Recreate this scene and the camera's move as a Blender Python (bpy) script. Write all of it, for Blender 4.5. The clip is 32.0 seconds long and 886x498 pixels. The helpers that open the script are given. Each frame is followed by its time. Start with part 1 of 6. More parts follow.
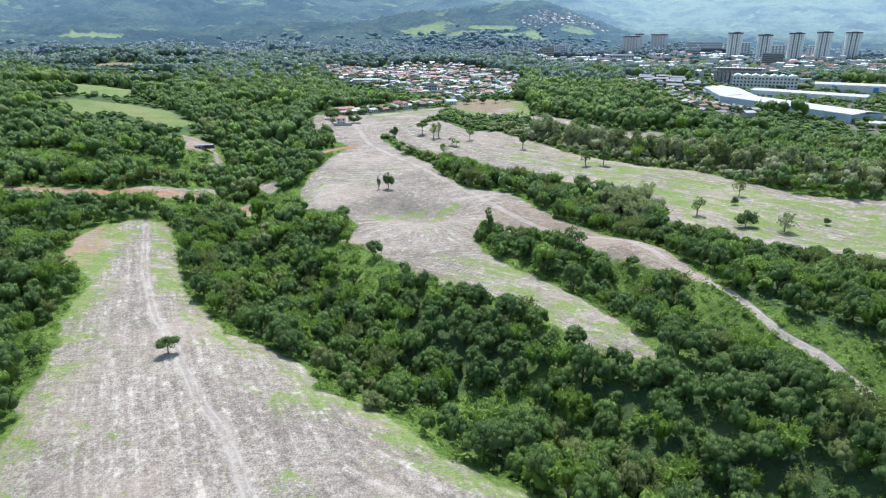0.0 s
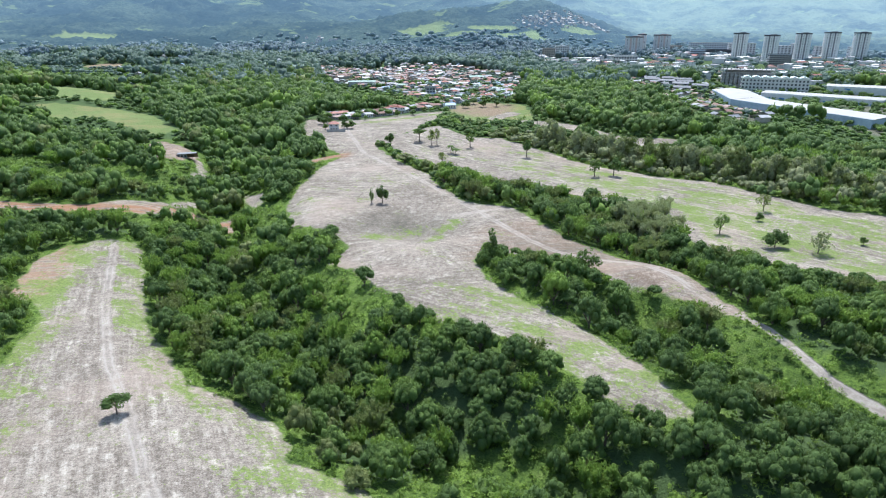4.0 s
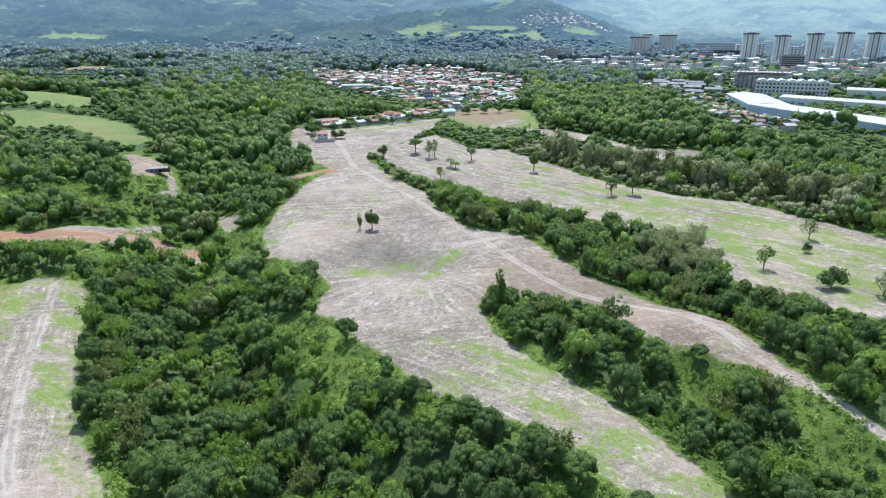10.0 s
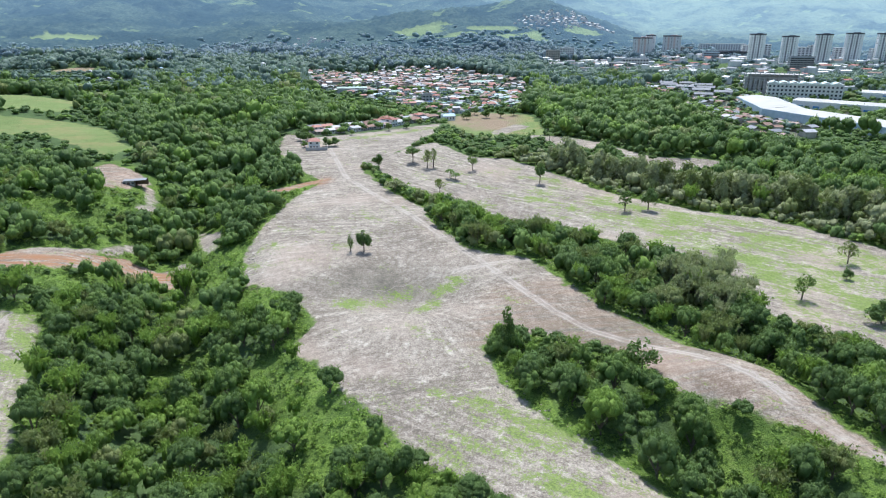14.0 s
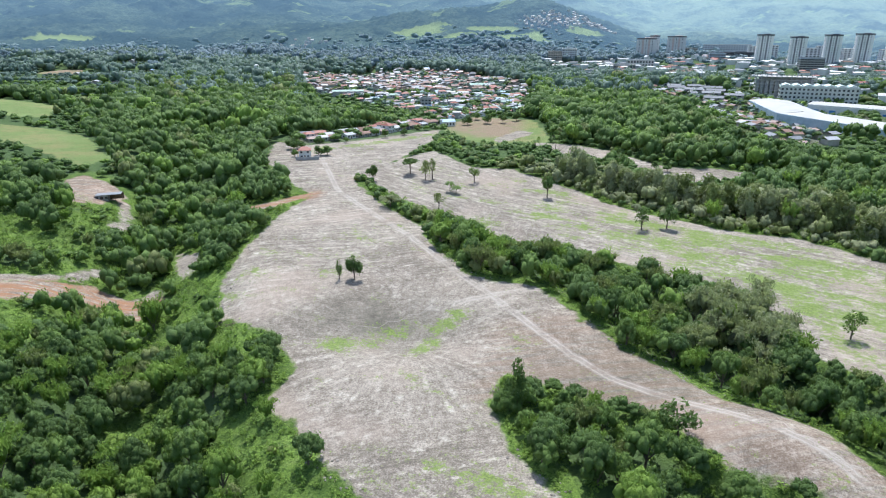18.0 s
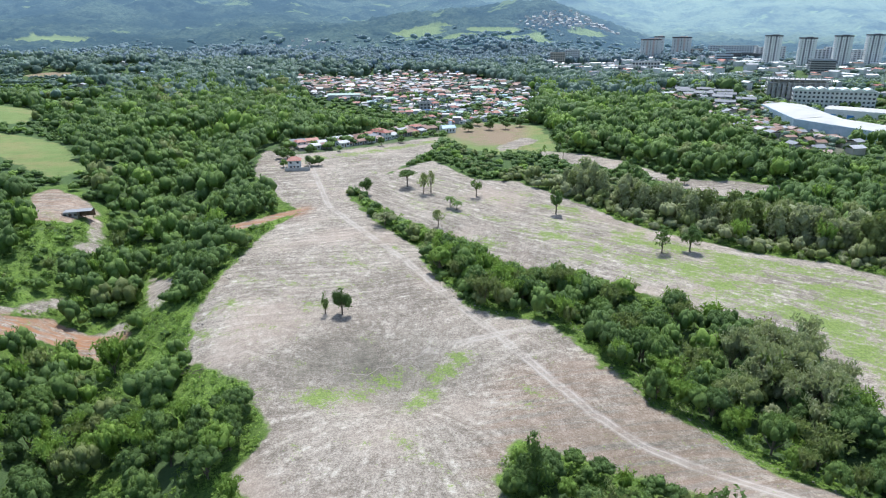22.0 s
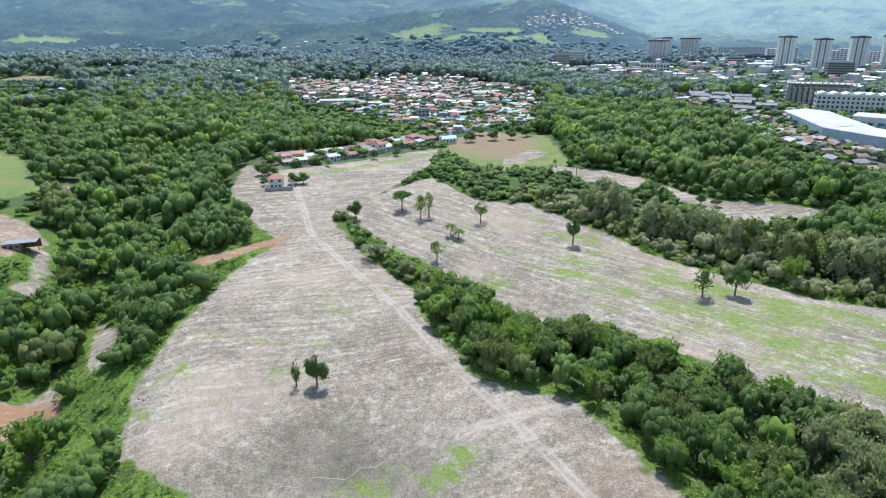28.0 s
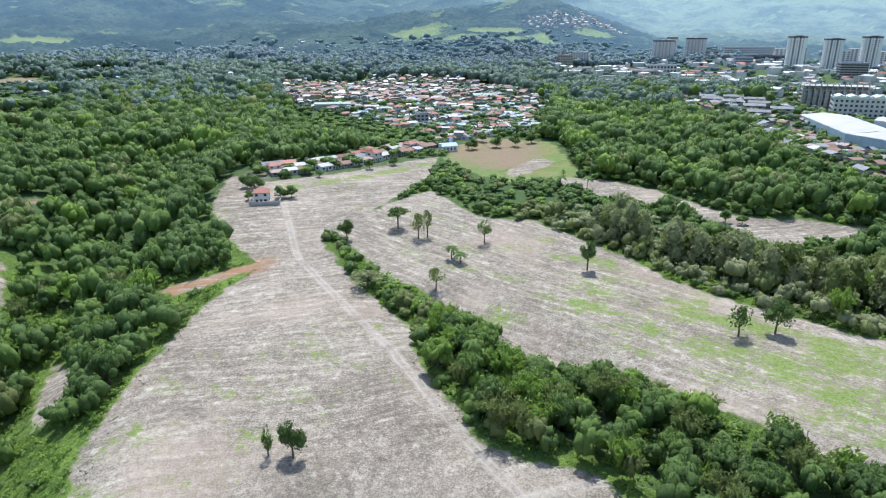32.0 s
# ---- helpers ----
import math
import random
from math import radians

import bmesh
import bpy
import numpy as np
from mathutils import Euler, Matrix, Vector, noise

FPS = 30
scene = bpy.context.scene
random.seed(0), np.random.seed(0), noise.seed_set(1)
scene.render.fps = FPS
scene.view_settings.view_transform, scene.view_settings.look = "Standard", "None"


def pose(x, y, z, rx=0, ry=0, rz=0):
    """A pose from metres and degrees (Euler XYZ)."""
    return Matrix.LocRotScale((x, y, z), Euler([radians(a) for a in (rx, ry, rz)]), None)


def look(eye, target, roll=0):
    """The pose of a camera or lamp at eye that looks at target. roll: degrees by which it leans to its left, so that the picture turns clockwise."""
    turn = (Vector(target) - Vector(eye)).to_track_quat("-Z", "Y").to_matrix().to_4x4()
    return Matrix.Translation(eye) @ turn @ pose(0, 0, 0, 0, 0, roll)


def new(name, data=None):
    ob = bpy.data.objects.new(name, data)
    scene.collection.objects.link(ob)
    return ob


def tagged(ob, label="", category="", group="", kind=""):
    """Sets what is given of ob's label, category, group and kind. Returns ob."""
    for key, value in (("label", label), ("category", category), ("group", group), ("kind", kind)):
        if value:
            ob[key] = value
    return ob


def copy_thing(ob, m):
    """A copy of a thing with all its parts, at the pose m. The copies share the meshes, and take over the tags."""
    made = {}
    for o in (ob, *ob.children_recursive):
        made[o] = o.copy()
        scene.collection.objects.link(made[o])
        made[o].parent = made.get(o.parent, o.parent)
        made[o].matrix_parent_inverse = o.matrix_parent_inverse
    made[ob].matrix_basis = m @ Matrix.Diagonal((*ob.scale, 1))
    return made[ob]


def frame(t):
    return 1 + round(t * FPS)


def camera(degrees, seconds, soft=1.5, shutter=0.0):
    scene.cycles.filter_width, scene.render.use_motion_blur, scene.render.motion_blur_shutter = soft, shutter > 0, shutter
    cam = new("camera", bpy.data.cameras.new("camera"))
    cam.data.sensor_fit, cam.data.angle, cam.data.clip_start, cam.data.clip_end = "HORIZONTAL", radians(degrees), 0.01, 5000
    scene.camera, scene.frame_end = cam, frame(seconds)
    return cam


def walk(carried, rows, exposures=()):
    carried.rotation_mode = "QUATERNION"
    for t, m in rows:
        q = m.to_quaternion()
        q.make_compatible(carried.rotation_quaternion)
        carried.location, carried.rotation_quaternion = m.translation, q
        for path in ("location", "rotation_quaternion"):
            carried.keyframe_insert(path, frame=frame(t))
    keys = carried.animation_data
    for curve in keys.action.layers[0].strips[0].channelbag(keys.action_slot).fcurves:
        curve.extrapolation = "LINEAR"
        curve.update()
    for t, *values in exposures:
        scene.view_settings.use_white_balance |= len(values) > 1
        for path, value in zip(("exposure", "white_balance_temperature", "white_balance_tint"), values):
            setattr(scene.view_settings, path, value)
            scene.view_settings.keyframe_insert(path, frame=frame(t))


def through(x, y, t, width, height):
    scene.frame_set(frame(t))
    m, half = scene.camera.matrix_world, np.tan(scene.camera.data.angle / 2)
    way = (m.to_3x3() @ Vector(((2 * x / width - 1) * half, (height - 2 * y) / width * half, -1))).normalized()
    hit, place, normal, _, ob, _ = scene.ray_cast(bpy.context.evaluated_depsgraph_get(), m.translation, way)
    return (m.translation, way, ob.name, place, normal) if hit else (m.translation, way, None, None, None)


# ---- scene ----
cam = camera(69.51, 32.0, soft=1.1)
# seconds, x, y, z, tilt, roll, turn to the left
FLIGHT = [
    (0.0, 0.00, 0.00, 80.00, -19.446, -0.004, -0.000),
    (2.0, 0.12, 13.89, 80.05, -19.441, 0.005, -0.053),
    (4.0, 0.22, 27.63, 80.11, -19.441, 0.015, -0.100),
    (6.0, 0.33, 41.25, 80.19, -19.442, 0.024, -0.140),
    (8.0, 0.43, 54.80, 80.29, -19.443, 0.034, -0.175),
    (10.0, 0.53, 68.29, 80.40, -19.442, 0.043, -0.205),
    (12.0, 0.64, 81.74, 80.53, -19.439, 0.053, -0.229),
    (14.0, 0.75, 95.17, 80.68, -19.431, 0.062, -0.249),
    (16.0, 0.86, 108.60, 80.84, -19.420, 0.072, -0.264),
    (18.0, 0.99, 122.02, 81.01, -19.406, 0.081, -0.276),
    (20.0, 1.12, 135.44, 81.19, -19.390, 0.090, -0.283),
    (22.0, 1.25, 148.86, 81.37, -19.374, 0.100, -0.288),
    (24.0, 1.39, 162.27, 81.55, -19.359, 0.109, -0.289),
    (26.0, 1.52, 175.66, 81.73, -19.348, 0.119, -0.288),
    (28.0, 1.65, 189.02, 81.89, -19.344, 0.128, -0.285),
    (30.0, 1.78, 202.32, 82.03, -19.351, 0.138, -0.279),
    (32.0, 1.89, 215.54, 82.15, -19.372, 0.147, -0.272),
]
PATH = []
for t, x, y, z, tilt, roll, turn in FLIGHT:
    PATH.append((t, Matrix.Translation((x, y, z)) @ Euler((0, 0, radians(turn))).to_matrix().to_4x4()
                 @ Euler((radians(90 + tilt), 0, 0)).to_matrix().to_4x4() @ Euler((0, 0, radians(-roll))).to_matrix().to_4x4()))
walk(cam, PATH, [(0.0, 0.44, 5880, 10.5), (32.0, 0.40, 5960, 9.5)])

# ---- sky and sun ----
world = bpy.data.worlds.new("sky")
scene.world = world
world.use_nodes = True
wn = world.node_tree
sky = wn.nodes.new("ShaderNodeTexSky")
sky.sky_type = "NISHITA"
sky.sun_disc = False
sky.sun_elevation = radians(63)
sky.sun_rotation = radians(2)
sky.air_density, sky.dust_density, sky.ozone_density = 1.3, 2.0, 1.0
wn.nodes["Background"].inputs["Strength"].default_value = 0.135
wn.links.new(sky.outputs[0], wn.nodes["Background"].inputs["Color"])
sun_data = bpy.data.lights.new("sun", "SUN")
sun_data.energy, sun_data.angle, sun_data.color = 3.85, radians(0.6), (1.0, 0.96, 0.90)
sun = new("sun", sun_data)
sun.matrix_world = look((15, 200, 900), (0, -258, 0))

# ---- lie of the land ----
def ease(a, b, v):
    u = np.clip((v - a) / (b - a), 0.0, 1.0)
    return u * u * (3 - 2 * u)


def line_dist(x, y, pts):
    """Distance to an open line."""
    best = np.full(np.shape(x), 1e9)
    for (x0, y0), (x1, y1) in zip(pts, pts[1:]):
        dx, dy = x1 - x0, y1 - y0
        u = np.clip(((x - x0) * dx + (y - y0) * dy) / (dx * dx + dy * dy), 0, 1)
        best = np.minimum(best, np.hypot(x - x0 - u * dx, y - y0 - u * dy))
    return best


def inside_dist(x, y, pts):
    """Signed distance to a closed outline, positive inside."""
    d = line_dist(x, y, list(pts) + [pts[0]])
    odd = np.zeros(np.shape(x), bool)
    for (x0, y0), (x1, y1) in zip(pts, list(pts[1:]) + [pts[0]]):
        if y0 != y1:
            odd ^= ((y0 > y) != (y1 > y)) & (x < (x1 - x0) * (y - y0) / (y1 - y0) + x0)
    return np.where(odd, d, -d)


def waves(x, y, size, seed):
    """Soft hills of about that size, from -1 to 1."""
    rng = np.random.RandomState(seed)
    total = 0.0
    for k in range(5):
        a, ph = rng.uniform(0, 6.283, 2)
        s = size * rng.uniform(0.7, 1.5)
        total = total + np.sin((x * math.cos(a) + y * math.sin(a)) * 6.283 / s + ph)
    return total / 3.0


RAVINE_LEFT = [(95, 60), (62, 100), (25, 135), (-15, 165), (-50, 205), (-75, 245), (-95, 300), (-114, 345), (-118, 385), (-134, 430), (-145, 500), (-160, 600)]
RAVINE_MID = [(150, 100), (115, 135), (86, 168), (68, 194), (60, 208)]
RAVINE_RIGHT = [(230, 150), (165, 190), (115, 228), (80, 270), (58, 318), (32, 365), (5, 400)]
PROFILE_Y = [-4000, 0, 150, 262, 320, 375, 420, 460, 500, 600, 720, 860, 1050, 1250, 1500, 2200, 5200]
PROFILE_Z = [-10, -4, -3.2, -5, -1.5, 0.3, 1, 4.5, 8, 8.5, 8, 15, 18, 20, 24, 30, 40]


def height(x, y):
    x, y = np.asarray(x, float), np.asarray(y, float)
    z = sum(np.interp(y + o, PROFILE_Y, PROFILE_Z) for o in (-24, -8, 8, 24)) / 4
    z = z - 15 * np.exp(-(line_dist(x, y, RAVINE_LEFT) / 24) ** 2)
    z = z - 10 * np.exp(-(line_dist(x, y, RAVINE_MID) / 15) ** 2)
    z = z - 5 * np.exp(-(line_dist(x, y, RAVINE_RIGHT) / 13) ** 2)
    z = z - 4.2 * np.exp(-(((x + 10) / 21) ** 2 + ((y - 290) / 13) ** 2))
    z = z + 5 * np.exp(-(((x + 160) / 38) ** 2 + ((y - 418) / 45) ** 2))
    z = z + 4 * np.exp(-(((x - 70) / 20) ** 2 + ((y - 236) / 16) ** 2))
    wild = np.maximum(ease(150, 260, np.abs(x + 20)), ease(640, 900, y))
    z = z + wild * 5 * waves(x, y, 240, 3) + wild * 2 * waves(x, y, 90, 5)
    z = z + 9 * ease(120, 420, -x) * ease(250, 600, y)
    # the built-up hill and the ranges behind it
    bearing = np.arctan2(x, np.maximum(y, 1.0))
    z = z + 68 * np.exp(-(((x - 40) / 350) ** 2 + ((y - 1920) / 300) ** 2))
    z = z + 46 * np.exp(-(((x - 275) / 130) ** 2 + ((y - 1790) / 150) ** 2))
    z = z + 16 * np.exp(-(((x - 110) / 120) ** 2 + ((y - 1500) / 130) ** 2))
    r = np.hypot(x, y)
    rough = waves(x, y, 900, 8) + 0.6 * np.abs(waves(x, y, 420, 9)) + 0.35 * np.abs(waves(x, y, 210, 10))
    rising = 1.0 - 0.55 * np.exp(-((bearing + 0.13) / 0.09) ** 2) - 0.75 * ease(0.16, 0.30, bearing)
    z = z + ease(1450, 2900, y + 0.15 * np.abs(x)) * (66 + 40 * rough) * rising
    z = z + ease(2500, 4500, r) * (330 + 90 * waves(x, y, 1500, 11) + 70 * np.abs(waves(x, y, 600, 12)) + 40 * np.abs(waves(x, y, 260, 13))) * ease(-800, 800, y)
    return z

# ---- materials ----
class Nodes:
    """A node material, built step by step."""

    def __init__(self, name):
        self.m = bpy.data.materials.new(name)
        self.m.use_nodes = True
        self.t = self.m.node_tree
        self.b = self.t.nodes["Principled BSDF"]
        self.out = self.t.nodes["Material Output"]
        self.pos = self.add("ShaderNodeNewGeometry")

    def add(self, kind, **props):
        n = self.t.nodes.new(kind)
        for k, v in props.items():
            if k == "operation":
                n.operation = v
            elif k == "data_type":
                n.data_type = v
            elif k == "blend_type":
                n.blend_type = v
            elif k == "attribute_name":
                n.attribute_name = v
        return n

    def put(self, sock, v):
        if hasattr(v, "is_output"):
            self.t.links.new(v, sock)
        else:
            sock.default_value = v

    def math(self, op, a, b=0.0, clamp=False):
        n = self.add("ShaderNodeMath", operation=op)
        n.use_clamp = clamp
        self.put(n.inputs[0], a)
        self.put(n.inputs[1], b)
        return n.outputs[0]

    def place(self, scale=(1, 1, 1), turn=0.0, own=False):
        n = self.add("ShaderNodeMapping")
        if own:
            self.t.links.new(self.add("ShaderNodeTexCoord").outputs["Object"], n.inputs["Vector"])
        else:
            self.t.links.new(self.pos.outputs["Position"], n.inputs["Vector"])
        n.vector_type = "TEXTURE"
        n.inputs["Scale"].default_value = [1.0 / k for k in scale]
        n.inputs["Rotation"].default_value = (0, 0, turn)
        return n.outputs[0]

    def noise(self, scale, detail=4.0, rough=0.55, vec=None, warp=0.0):
        n = self.add("ShaderNodeTexNoise")
        n.inputs["Scale"].default_value = scale
        n.inputs["Detail"].default_value = detail
        n.inputs["Roughness"].default_value = rough
        n.inputs["Distortion"].default_value = warp
        self.put(n.inputs["Vector"], vec if vec is not None else self.pos.outputs["Position"])
        return n.outputs[0]

    def attr(self, name):
        return self.add("ShaderNodeAttribute", attribute_name=name).outputs["Fac"]

    def step(self, v, a, b):
        n = self.add("ShaderNodeMapRange")
        n.interpolation_type = "SMOOTHSTEP"
        self.put(n.inputs[0], v)
        n.inputs[1].default_value, n.inputs[2].default_value = a, b
        n.inputs[3].default_value, n.inputs[4].default_value = 0.0, 1.0
        return n.outputs[0]

    def mix(self, f, a, b):
        n = self.add("ShaderNodeMix", data_type="RGBA")
        self.put(n.inputs[0], f)
        self.put(n.inputs[6], a if hasattr(a, "is_output") else (*a, 1))
        self.put(n.inputs[7], b if hasattr(b, "is_output") else (*b, 1))
        return n.outputs[2]

    def bump(self, h, strength, dist):
        n = self.add("ShaderNodeBump")
        n.inputs["Strength"].default_value = strength
        n.inputs["Distance"].default_value = dist
        self.put(n.inputs["Height"], h)
        self.t.links.new(n.outputs[0], self.b.inputs["Normal"])

    def done(self, color, rough=0.8, spec=0.3, metal=0.0):
        self.put(self.b.inputs["Base Color"], color)
        self.put(self.b.inputs["Roughness"], rough)
        self.b.inputs["Specular IOR Level"].default_value = spec
        self.b.inputs["Metallic"].default_value = metal
        return self.m


def leafy(name, dark, light, through=0.25, relief=1.0):
    """Foliage: every leaf, every bough and every tree a little different, some light passing through."""
    n = Nodes(name)
    per_leaf = n.pos.outputs["Random Per Island"]
    per_tree = n.math("ADD", n.attr("tone"), n.math("MULTIPLY", n.add("ShaderNodeObjectInfo").outputs["Random"], 0.4))
    patch = n.step(n.noise(0.05, 3.0), 0.3, 0.7)
    sprays = n.noise(1.1, 8.0, 0.82)
    f = n.math("ADD", n.math("MULTIPLY", per_leaf, 0.22), n.math("ADD", n.math("MULTIPLY", patch, 0.10), n.math("MULTIPLY", per_tree, 0.32)))
    f = n.math("ADD", f, n.math("MULTIPLY", n.step(sprays, 0.38, 0.62), 0.38 * relief + 0.12 * (1 - relief)), True)
    col = n.mix(f, dark, light)
    n.bump(n.noise(1.5, 8.0, 0.8), 0.8 * relief, 0.6)
    n.done(col, 0.6, 0.2)
    tr = n.add("ShaderNodeBsdfTranslucent")
    n.put(tr.inputs["Color"], n.mix(0.5, col, (0.20, 0.30, 0.05)))
    mx = n.add("ShaderNodeMixShader")
    mx.inputs[0].default_value = through
    n.t.links.new(n.b.outputs[0], mx.inputs[1])
    n.t.links.new(tr.outputs[0], mx.inputs[2])
    n.t.links.new(mx.outputs[0], n.out.inputs["Surface"])
    return n.m


FOLIAGE = [
    leafy("leaf_deep", (0.050, 0.090, 0.031), (0.170, 0.272, 0.076), 0.32),
    leafy("leaf_mid", (0.072, 0.130, 0.036), (0.224, 0.342, 0.086), 0.34),
    leafy("leaf_fresh", (0.112, 0.208, 0.036), (0.324, 0.474, 0.094), 0.38),
    leafy("leaf_olive", (0.125, 0.160, 0.054), (0.300, 0.350, 0.130), 0.38),
    leafy("leaf_grey", (0.245, 0.275, 0.140), (0.460, 0.490, 0.275), 0.46),
    # the last three have pale blue air haze mixed into the leaf colour
    leafy("leaf_hazed", (0.084, 0.136, 0.108), (0.244, 0.336, 0.272), 0.32, 0.7),
    leafy("leaf_hazed_blue", (0.128, 0.190, 0.226), (0.256, 0.342, 0.390), 0.34, 0.4),
    leafy("leaf_hazed_hill", (0.230, 0.325, 0.385), (0.325, 0.432, 0.490), 0.45, 0.15),
]
DEEP, MID, FRESH, OLIVE, GREY, HAZED, HAZED_BLUE, HAZED_HILL = range(8)


def plain(name, a, b, scale=0.6, rough=0.7, spec=0.3, metal=0.0, bump=0.0, vary=0.0):
    """A worn surface between two tones, with fine grain on top of large stains."""
    n = Nodes(name)
    big = n.step(n.noise(scale, 3.0), 0.3, 0.7)
    fine = n.noise(scale * 9, 5.0, 0.7)
    f = n.math("ADD", n.math("MULTIPLY", big, 0.6), n.math("MULTIPLY", fine, 0.4))
    if vary:
        r = n.add("ShaderNodeObjectInfo").outputs["Random"]
        f = n.math("ADD", n.math("MULTIPLY", f, 1 - vary), n.math("MULTIPLY", r, vary))
    if bump:
        n.bump(fine, bump, 0.05)
    return n.done(n.mix(f, a, b), rough, spec, metal)


BARK = plain("bark", (0.10, 0.08, 0.06), (0.24, 0.20, 0.16), 2.0, 0.9, 0.1, bump=0.6)

# ---- the ground: one sheet with its clearings, tracks and fields ----
CLEAR_NEAR = [(-60, 40), (-92, 110), (-98, 127), (-103, 148), (-114, 174), (-122, 205), (-138, 225), (-149, 273), (-136, 279), (-123, 275), (-110, 248),
              (-87, 198), (-73, 181), (-64, 168), (-51, 163), (-37, 155), (-32, 139), (-20, 134), (-8, 126), (-3, 113), (11, 105), (24, 96), (50, 40)]
CLEAR_MAIN = [(48, 154), (38, 166), (23, 188), (12, 195), (-7, 209), (-13, 220), (-22, 231), (-32, 247), (-44, 257), (-37, 268), (-42, 279), (-48, 290), (-69, 306),
              (-76, 330), (-75, 355), (-71, 398), (-62, 428), (-84, 455), (-100, 490), (-108, 545), (-84, 530), (-62, 540), (-40, 556), (-14, 580), (2, 590),
              (-4, 529), (-30, 475), (-45, 454), (-26, 412), (-7, 383), (-2, 356), (12, 328), (23, 323), (35, 318), (45, 297), (26, 278), (13, 258), (16, 236), (24, 220),
              (34, 209), (43, 199), (51, 180), (57, 166), (60, 151)]
CLEAR_SPUR = [(20, 290), (45, 297), (52, 279), (61, 271), (70, 254), (86, 243), (88, 228), (94, 208), (89, 205), (82, 216), (72, 223), (61, 227), (54, 236), (52, 246), (44, 253),
              (37, 255), (26, 262), (18, 265), (13, 258)]
CLEAR_RIGHT = [(-44, 462), (-17, 418), (1, 405), (15, 389), (24, 367), (46, 363), (63, 344), (84, 322), (102, 312), (104, 292), (102, 275), (113, 263),
               (125, 248), (155, 232), (215, 190), (270, 260), (178, 312), (157, 344), (145, 363), (121, 373), (100, 391), (80, 412), (69, 434), (42, 468), (18, 474), (-3, 513)]
CLEAR_FAR = [(61, 535), (69, 536), (87, 528), (104, 510), (117, 486), (130, 472), (154, 468), (185, 452), (150, 445), (128, 443), (120, 460), (108, 474), (92, 490), (73, 503), (62, 517)]
PARK = [(17, 640), (30, 660), (77, 640), (76, 572), (78, 545), (65, 528), (36, 526), (16, 550), (2, 579)]
FIELD_A = [(-330, 560), (-267, 574), (-238, 551), (-187, 488), (-197, 472), (-214, 480), (-254, 510), (-330, 530)]
FIELD_B = [(-390, 698), (-322, 686), (-290, 600), (-330, 590), (-420, 640)]
GRASS_ROAD = [(84, 200), (98, 196), (108, 178), (124, 156), (150, 130), (128, 118), (109, 134), (101, 153), (98, 160), (82, 182)]
RED_ROAD = [(-240, 322), (-172, 317), (-143, 321), (-126, 335), (-104, 331)]
BENCH = [(-166, 327), (-143, 336), (-131, 358), (-126, 355), (-140, 330), (-160, 322)]
PALE_CLIFF = [(-115, 389), (-98, 371), (-92, 350), (-97, 344), (-111, 374)]
RED_CLIFF = [(-142, 217), (-154, 254), (-151, 276), (-140, 250), (-131, 218)]
SHED_PATH = [(-160, 431), (-150, 424), (-139, 403), (-139, 390), (-145, 390), (-146, 405), (-155, 420)]
PARK_SOIL = [(36, 549), (40, 536), (50, 546), (69, 574), (58, 586), (47, 568)]
PARK_LAWN = [(46, 538), (58, 518), (84, 545), (84, 560), (72, 570), (60, 552)]
ROAD_RIGHT = [(80, 232), (87, 216), (96, 197), (101, 173), (108, 160), (113, 143), (128, 118), (150, 90)]
TRACKS = [[(-30, 85), (-46, 115), (-59, 132), (-71, 152), (-88, 177), (-109, 217), (-132, 271)],
          [(-72, 505), (-50, 434), (-30, 400), (-13, 371), (-1, 347), (8, 329), (18, 312), (27, 295), (36, 277), (45, 264), (62, 250), (82, 230)],
          [(-1, 305), (18, 313), (34, 318)]]
CLIFFS = [(-107, 341, 5)]
SHED_YARD = [(-191, 443), (-187, 453), (-174, 446), (-161, 438), (-154, 430), (-157, 408), (-167, 403), (-180, 419)]
BANK = [(-91, 411), (-78, 419), (-62, 432), (-59, 428), (-71, 414), (-83, 404)]
VILLAGE = [(-170, 920), (-140, 1010), (-50, 1060), (60, 930), (104, 833), (96, 740), (60, 680), (4, 640), (-10, 680), (-40, 712), (-75, 760), (-112, 792), (-138, 823)]
VILLAGE_ROW = [(-86, 545), (-63, 556), (-42, 574), (-24, 596), (-2, 622)]
VILLAGE_EAST = [(232, 850), (290, 800), (315, 745), (300, 640), (250, 520), (216, 505), (205, 561), (203, 640), (212, 760)]
SITE_EAST = [(258, 640), (300, 490), (330, 430), (370, 440), (425, 580), (540, 670), (440, 800), (400, 850), (320, 850), (280, 745)]
TOWN = [(150, 1000), (250, 900), (360, 830), (520, 760), (800, 900), (860, 1150), (700, 1230), (330, 1250), (150, 1180)]


FAR_FIELDS = ((-575, 1345, 48, 34), (-600, 1090, 95, 55), (-452, 925, 30, 22), (-390, 805, 20, 9), (-178, 499, 9, 6))


def bare(x, y):
    d = inside_dist(x, y, CLEAR_NEAR)
    for zone in (CLEAR_MAIN, CLEAR_SPUR, CLEAR_RIGHT, CLEAR_FAR, SHED_YARD, BANK, PARK_SOIL, BENCH, PALE_CLIFF, RED_CLIFF, SHED_PATH):
        d = np.maximum(d, inside_dist(x, y, zone))
    for cx, cy, r in CLIFFS:
        d = np.maximum(d, r - np.hypot((x - cx) * 1.2, y - cy))
    d = np.maximum(d, 7.0 - line_dist(x, y, RED_ROAD))
    return np.maximum(d, 3.0 * (1.2 - line_dist(x, y, ROAD_RIGHT)))


